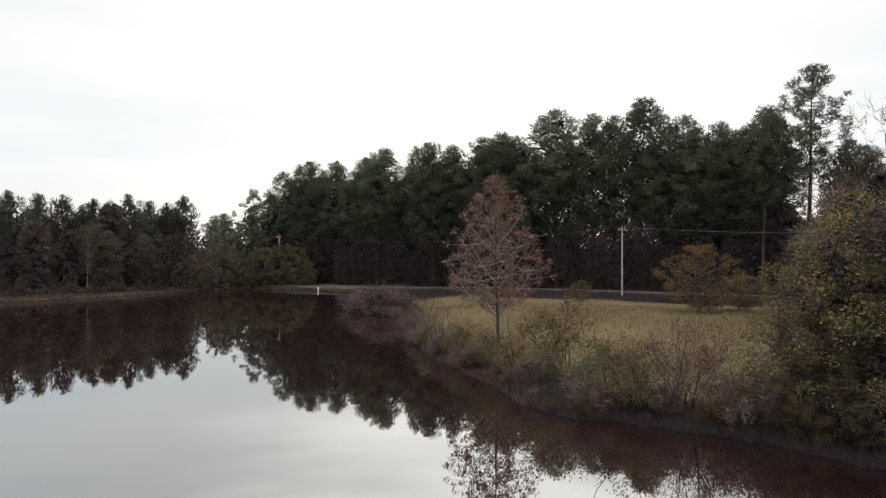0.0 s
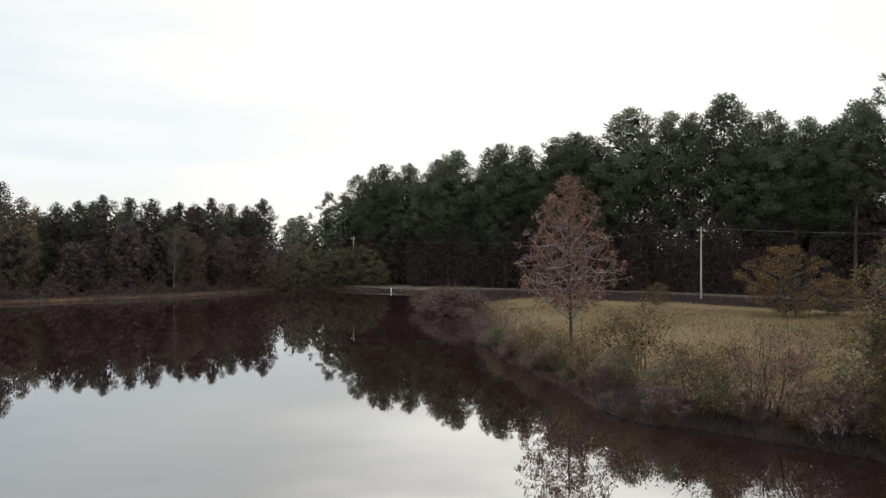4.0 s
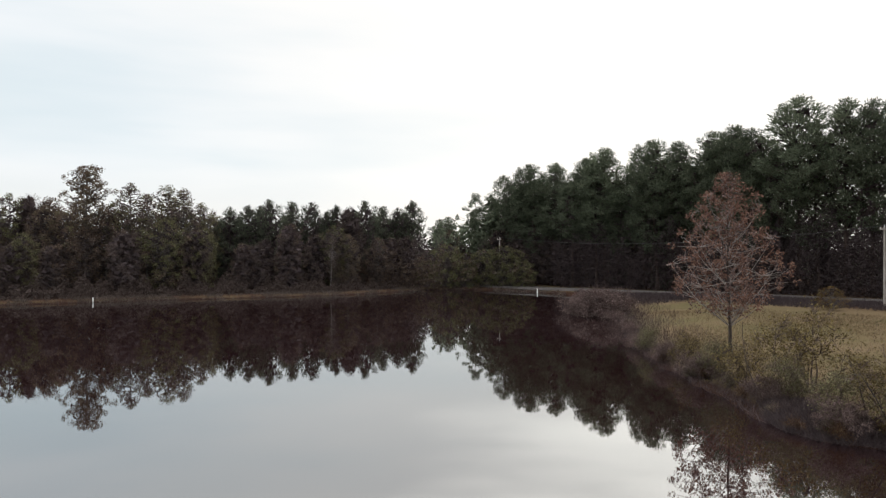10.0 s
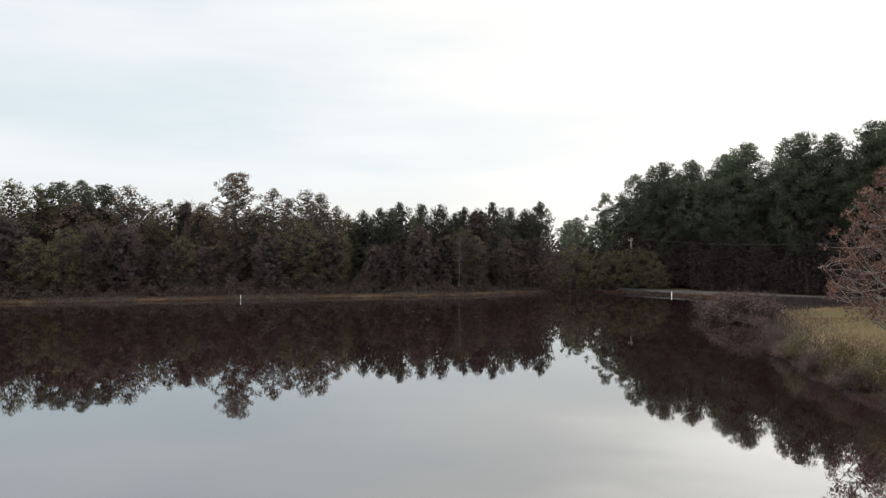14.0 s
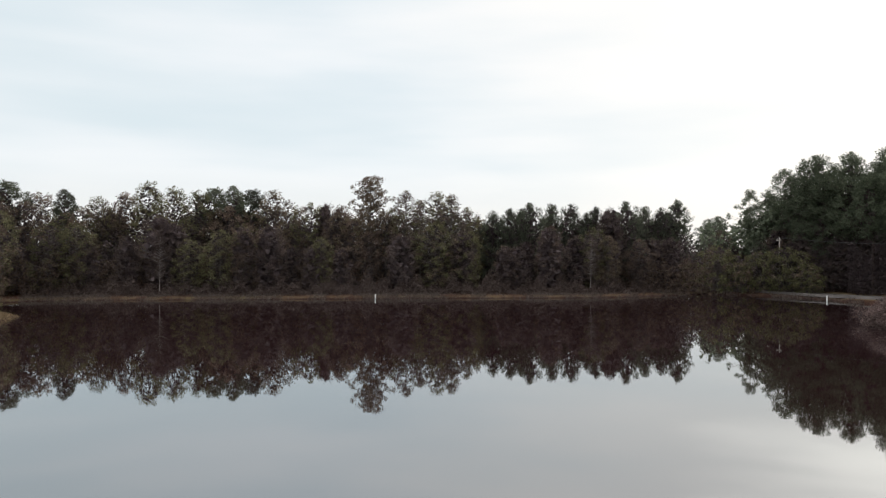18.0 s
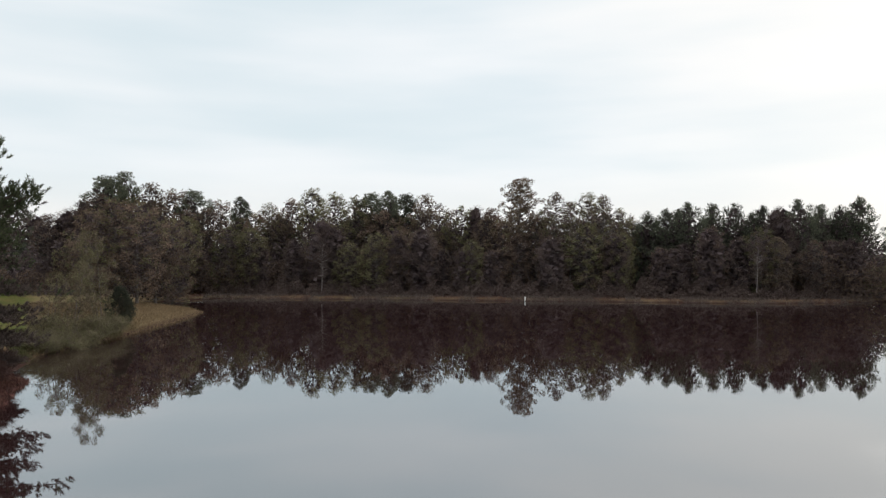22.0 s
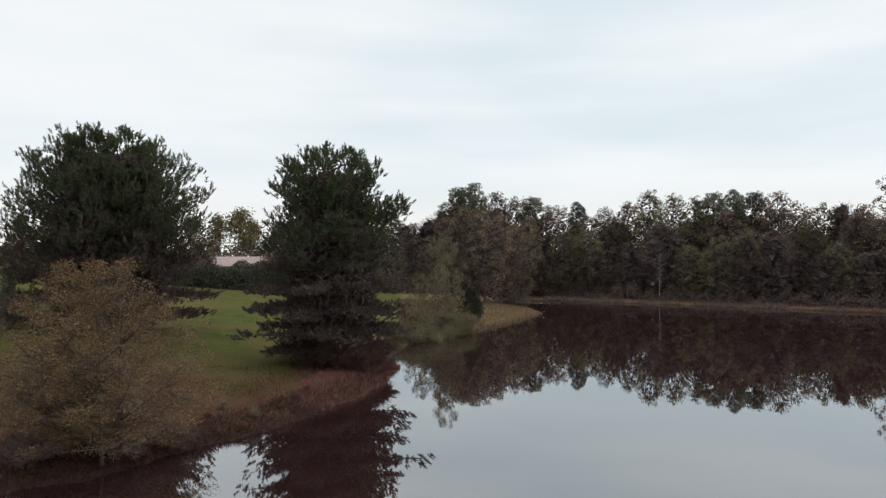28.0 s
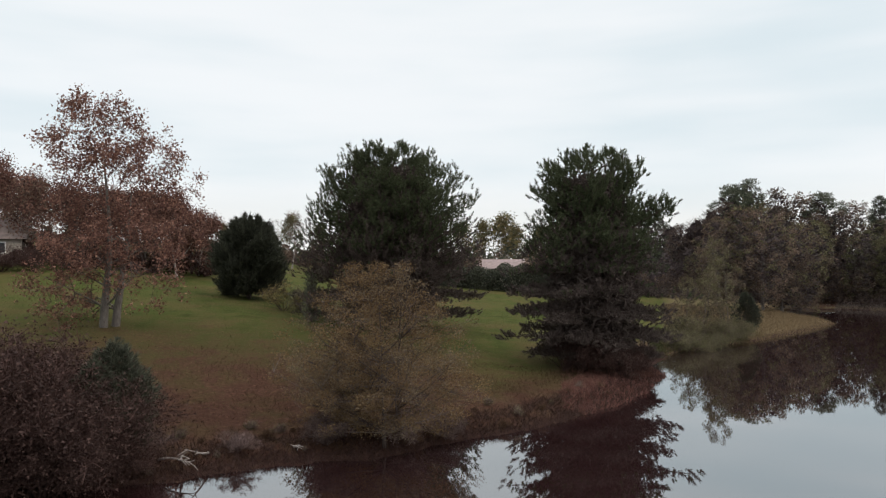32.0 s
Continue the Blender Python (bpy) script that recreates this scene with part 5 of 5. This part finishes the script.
for az, d, lean, turn, long in ((-15.2, 31.4, 24, 200, 3.2), (-13.6, 32, -12, 20, 2.6), (-6.6, 36.5, 18, 160, 3.0), (-18.4, 31.2, 12, 40, 3.6)):
    dead_wood("bare_sapling", "dark bare leaning sapling stem on the bank", az, d, lean, turn, long, 0.045, BARK_DARK, int(d * 10))
for az, d, turn, long in ((121.5, 26.6, 30, 2.2), (123.2, 26.4, 75, 1.8), (119.6, 26.7, 10, 1.6), (113.0, 27.0, 50, 1.4)):
    dead_wood("fallen_branch", "pale fallen branch lying at the water's edge", az, d, 86, turn, long, 0.05, BARK_PALE, int(az * 10))

# ---------------------------------------------------------------- poles, wires, posts
def rod(name, a, b, r0, r1, mat, parent, sides=10):
    """A turned rod with closed ends."""
    bm = bmesh.new()
    a, b = Vector(a), Vector(b)
    m = Matrix.Translation((a + b) / 2) @ (b - a).to_track_quat("Z", "Y").to_matrix().to_4x4()
    bmesh.ops.create_cone(bm, cap_ends=True, segments=sides, radius1=r0, radius2=r1, depth=(b - a).length, matrix=m)
    me = bpy.data.meshes.new(name)
    bm.to_mesh(me)
    bm.free()
    me.materials.append(mat)
    return part(name, me, parent)


def box(name, size, at, mat, parent, bevel=0.01):
    bm = bmesh.new()
    bmesh.ops.create_cube(bm, size=1, matrix=Matrix.Translation(at) @ Matrix.Diagonal((*size, 1)))
    if bevel:
        bmesh.ops.bevel(bm, geom=bm.edges[:], offset=bevel, segments=1, affect="EDGES")
    me = bpy.data.meshes.new(name)
    bm.to_mesh(me)
    bm.free()
    me.materials.append(mat)
    return part(name, me, parent)


def utility_pole(az, d, top):
    x, y = polar(az, d)
    z = ground_z(x, y)
    tall = top - z
    pole = tagged(new("utility_pole"), "tall pale weathered wooden utility pole beside the road", "utility pole", "utility poles")
    pole.matrix_basis = Matrix.Translation((x, y, z)) @ Matrix.Rotation(-0.42, 4, "Z")
    rod("shaft", (0, 0, -0.4), (0, 0, tall), 0.14, 0.095, POLE_WOOD, pole, 12)
    arm = box("crossarm", (0.9, 0.1, 0.12), (0, -0.14, tall - 0.3), POLE_WOOD, pole)
    for sx in (-0.38, 0.38):
        rod("insulator", (sx, -0.14, tall - 0.24), (sx, -0.14, tall - 0.04), 0.05, 0.035, CERAMIC, arm, 8)
    rod("insulator", (0, 0, tall), (0, 0, tall + 0.2), 0.06, 0.04, CERAMIC, pole, 8)
    return Vector((x, y, top))


def wire(a, b, sag):
    """A hanging wire as a thin tube of many short lengths."""
    pts = [a.lerp(b, i / 24) - Vector((0, 0, sag * 4 * (i / 24) * (1 - i / 24))) for i in range(25)]
    side = (b - a).cross(Vector((0, 0, 1))).normalized() * 0.022
    up = Vector((0, 0, 0.022))
    ring = [side * math.cos(k * 1.2566) + up * math.sin(k * 1.2566) for k in range(5)]
    g = Geo()
    g.add([p + o for p in pts for o in ring], [(i * 5 + k, i * 5 + (k + 1) % 5, i * 5 + 5 + (k + 1) % 5, i * 5 + 5 + k) for i in range(24) for k in range(5)])
    tagged(new("power_line", g.mesh("power_line", WIRE)), "thin dark overhead power line sagging between poles", "power line", "power lines")


near_pole = utility_pole(-14.6, 94, 10.1)
far_pole = utility_pole(13.4, 130, 9.6)
off_pole = utility_pole(-47, 92, 10.6)
for a, b, sag in ((near_pole, far_pole, 1.6), (near_pole, off_pole, 1.3)):
    wire(a + Vector((0, 0, 0.1)), b + Vector((0, 0, 0.1)), sag)


def marker_post(az, d, tall, sink=0.25):
    x, y = polar(az, d)
    post = tagged(new("marker_post"), "short white post at the water's edge", "post", "white posts")
    post.location = (x, y, ground_z(x, y) - sink)
    rod("shaft", (0, 0, -0.2), (0, 0, tall + sink), 0.09, 0.085, WHITE_PAINT, post, 10)
    rod("cap", (0, 0, tall + sink), (0, 0, tall + sink + 0.07), 0.11, 0.05, WHITE_PAINT, post, 10)


marker_post(45.1, 108.2, 0.6)
marker_post(10.3, 119.2, 0.75)


# ---------------------------------------------------------------- houses beyond the lawn
def house(name, label, az, d, turn, long, deep, wall_h, roof_h, roof_mat):
    x, y = polar(az, d)
    home = tagged(new(name), label, "house")
    home.matrix_basis = Matrix.Translation((x, y, ground_z(x, y))) @ Matrix.Rotation(radians(turn), 4, "Z")
    box("wall", (long, deep, wall_h + 0.6), (0, 0, wall_h / 2 - 0.3), SIDING, home)
    g = Geo()
    o, e = long / 2 + 0.5, deep / 2 + 0.5
    g.add([(-o, -e, wall_h - 0.1), (o, -e, wall_h - 0.1), (o, e, wall_h - 0.1), (-o, e, wall_h - 0.1), (-o, 0, wall_h + roof_h), (o, 0, wall_h + roof_h)],
          [(0, 1, 5, 4), (2, 3, 4, 5), (3, 2, 1, 0)])
    g.add(np.zeros((0, 3)), np.array([(0, 4, 3), (1, 2, 5)]) - g.count)
    part("roof", g.mesh("roof", roof_mat), home)
    for k in (-0.3, 0.05, 0.35):
        pane = box("window", (1.0, 0.06, 1.1), (k * long, -deep / 2 - 0.03, wall_h * 0.55), GLASS_DARK, home)
        box("window_frame", (1.2, 0.04, 1.3), (k * long, -deep / 2 - 0.012, wall_h * 0.55), WHITE_PAINT, pane)
    return home


house("house", "low house with a faded red roof beyond the lawn", 95.9, 130, 95.9, 9, 6, 3.6, 1.6, RED_ROOF)
belt("hedge", "dark clipped-looking hedge at the lawn's far edge", "hedge", 11, 91, 102, 117, 121, lambda a: 7.0 + 0 * a, 26000, 0.3, CEDAR, 1.0, 0.12)
house("house", "brown-roofed house behind the trees on the rise", 136.3, 96, 128, 14, 9, 2.4, 2.6, ROOFING)

# ---------------------------------------------------------------- grass and reeds
field_keep = lambda x, y, s: np.clip((s - 2.5) / 3, 0, 1) * (0.55 + 0.45 * np.sin(x * 0.31 + 1.1) * np.cos(y * 0.23))
sward("grass", "tall dry tan grass in the field", 201, -40, 6, 30, 80, field_keep, 110000, 0.34, 0.03, DRY_GRASS, 0.8)
sward("grass", "greenish grass tufts in the field", 202, -40, 6, 30, 75, lambda x, y, s: np.clip((s - 3) / 3, 0, 1) * (0.3 + 0.5 * np.sin(x * 0.27) * np.cos(y * 0.19 + 2)), 34000, 0.3, 0.03, GREEN_GRASS, 0.8)
bank_keep = lambda x, y, s: np.where(s < 0.9, 0.25, 1.0) * np.where(s < 3.0, 1.0, np.clip(1 - (s - 3) / 4, 0.02, 1) * 0.5)
sward("reeds", "pinkish-brown dead stalks on the east bank", 203, -42, 8, 26, 110, bank_keep, 160000, 0.75, 0.028, PINK_TWIG, 0.5)
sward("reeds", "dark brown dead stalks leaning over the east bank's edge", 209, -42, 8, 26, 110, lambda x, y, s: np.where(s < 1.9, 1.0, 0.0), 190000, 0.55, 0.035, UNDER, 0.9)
# extra stalks, added only to darken the bank's foot down to the water
sward("reeds", "dark stalks added to darken the foot of the east bank", 215, -42, -7, 26, 36, lambda x, y, s: np.clip(2.6 - s * 0.8, 0, 1), 110000, 0.5, 0.035, UNDER, 0.9)
sward("reeds", "grey-tan sedge in uneven tufts along the far shore", 204, 8, 74, 107, 128, lambda x, y, s: np.where(s < 3.2, 0.25 + 0.75 * (np.sin(x * 0.35 + 1) * np.sin(y * 0.5 + x * 0.2) > -0.1), 0.0), 170000, 0.5, 0.05, SEDGE, 0.6)
verge_keep = lambda x, y, s: np.clip((x * 0.408 + y * 0.913 - 82 - 3 * np.sin(x * 0.4)) / 12, 0, 1) * np.clip((99.5 - x * 0.408 - y * 0.913) / 3, 0, 1)
sward("weeds", "dark dead weeds on the verge between field and road", 213, -40, 7, 86, 118, verge_keep, 160000, 0.6, 0.07, UNDER, 0.6)
sward("grass", "tan grass on the spit", 205, 70, 83, 55, 106, lambda x, y, s: np.ones_like(x), 60000, 0.4, 0.04, DRY_GRASS, 0.8)
sward("reeds", "red-stemmed growth on the small bank point", 207, 82, 91, 34, 48, lambda x, y, s: np.where(s < 4, 1.0, 0.15), 24000, 0.35, 0.025, RED_STEM, 0.8)
sward("reeds", "rusty brown dead grass along the west bank", 208, 86, 142, 24, 44, lambda x, y, s: np.clip(1.1 - s / 20, 0, 1) * (0.35 + 0.35 * np.sin(x * 0.9 + 1) * np.cos(y * 0.7)), 120000, 0.28, 0.022, RUSTY, 0.9)
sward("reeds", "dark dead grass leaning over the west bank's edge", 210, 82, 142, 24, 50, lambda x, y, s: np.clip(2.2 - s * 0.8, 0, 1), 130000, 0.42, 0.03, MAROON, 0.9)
sward("grass", "green and olive grass on the spit's near side", 214, 77, 84, 54, 70, lambda x, y, s: np.clip(s / 2, 0, 1) * 0.8, 60000, 0.4, 0.04, GREEN_GRASS, 0.8)
sward("grass", "green grass tufts on the lawn's edge", 206, 86, 142, 30, 60, lambda x, y, s: 0.4 * np.clip((s - 4) / 6, 0, 1) * np.clip((26 - s) / 10, 0, 1), 70000, 0.13, 0.025, GREEN_GRASS, 0.9)
sward("fallen_leaves", "scattered brown fallen leaves on the lawn", 211, 100, 142, 27, 75, lambda x, y, s: np.clip(1.2 - s / 40, 0.1, 1) * (0.5 + 0.5 * np.sin(x * 0.23) * np.sin(y * 0.31 + 1)), 60000, 0.1, 0.07, RUSSET, 4.0)
sward("grass", "uneven green and yellow blades of the lawn", 212, 86, 142, 30, 80, lambda x, y, s: np.clip((s - 9) / 14, 0.05, 1), 90000, 0.14, 0.03, LAWN_BLADES, 1.2)
for kind in (weed, back_pine, tall_pine, open_pine, wood_pine, bare_tree, leafy_tree, olive_tree, round_tree, red_tree, near_pine, lawn_cedar, russet_tree, amber_tree, willow, rosy_bush, olive_bush,
             stem_bush, feather_tree, head_pine, pale_stem, gold_tree, thicket, tall_bare, dark_cedar, oak, brush, spit_tree, pale_tree):
    kind.finish()
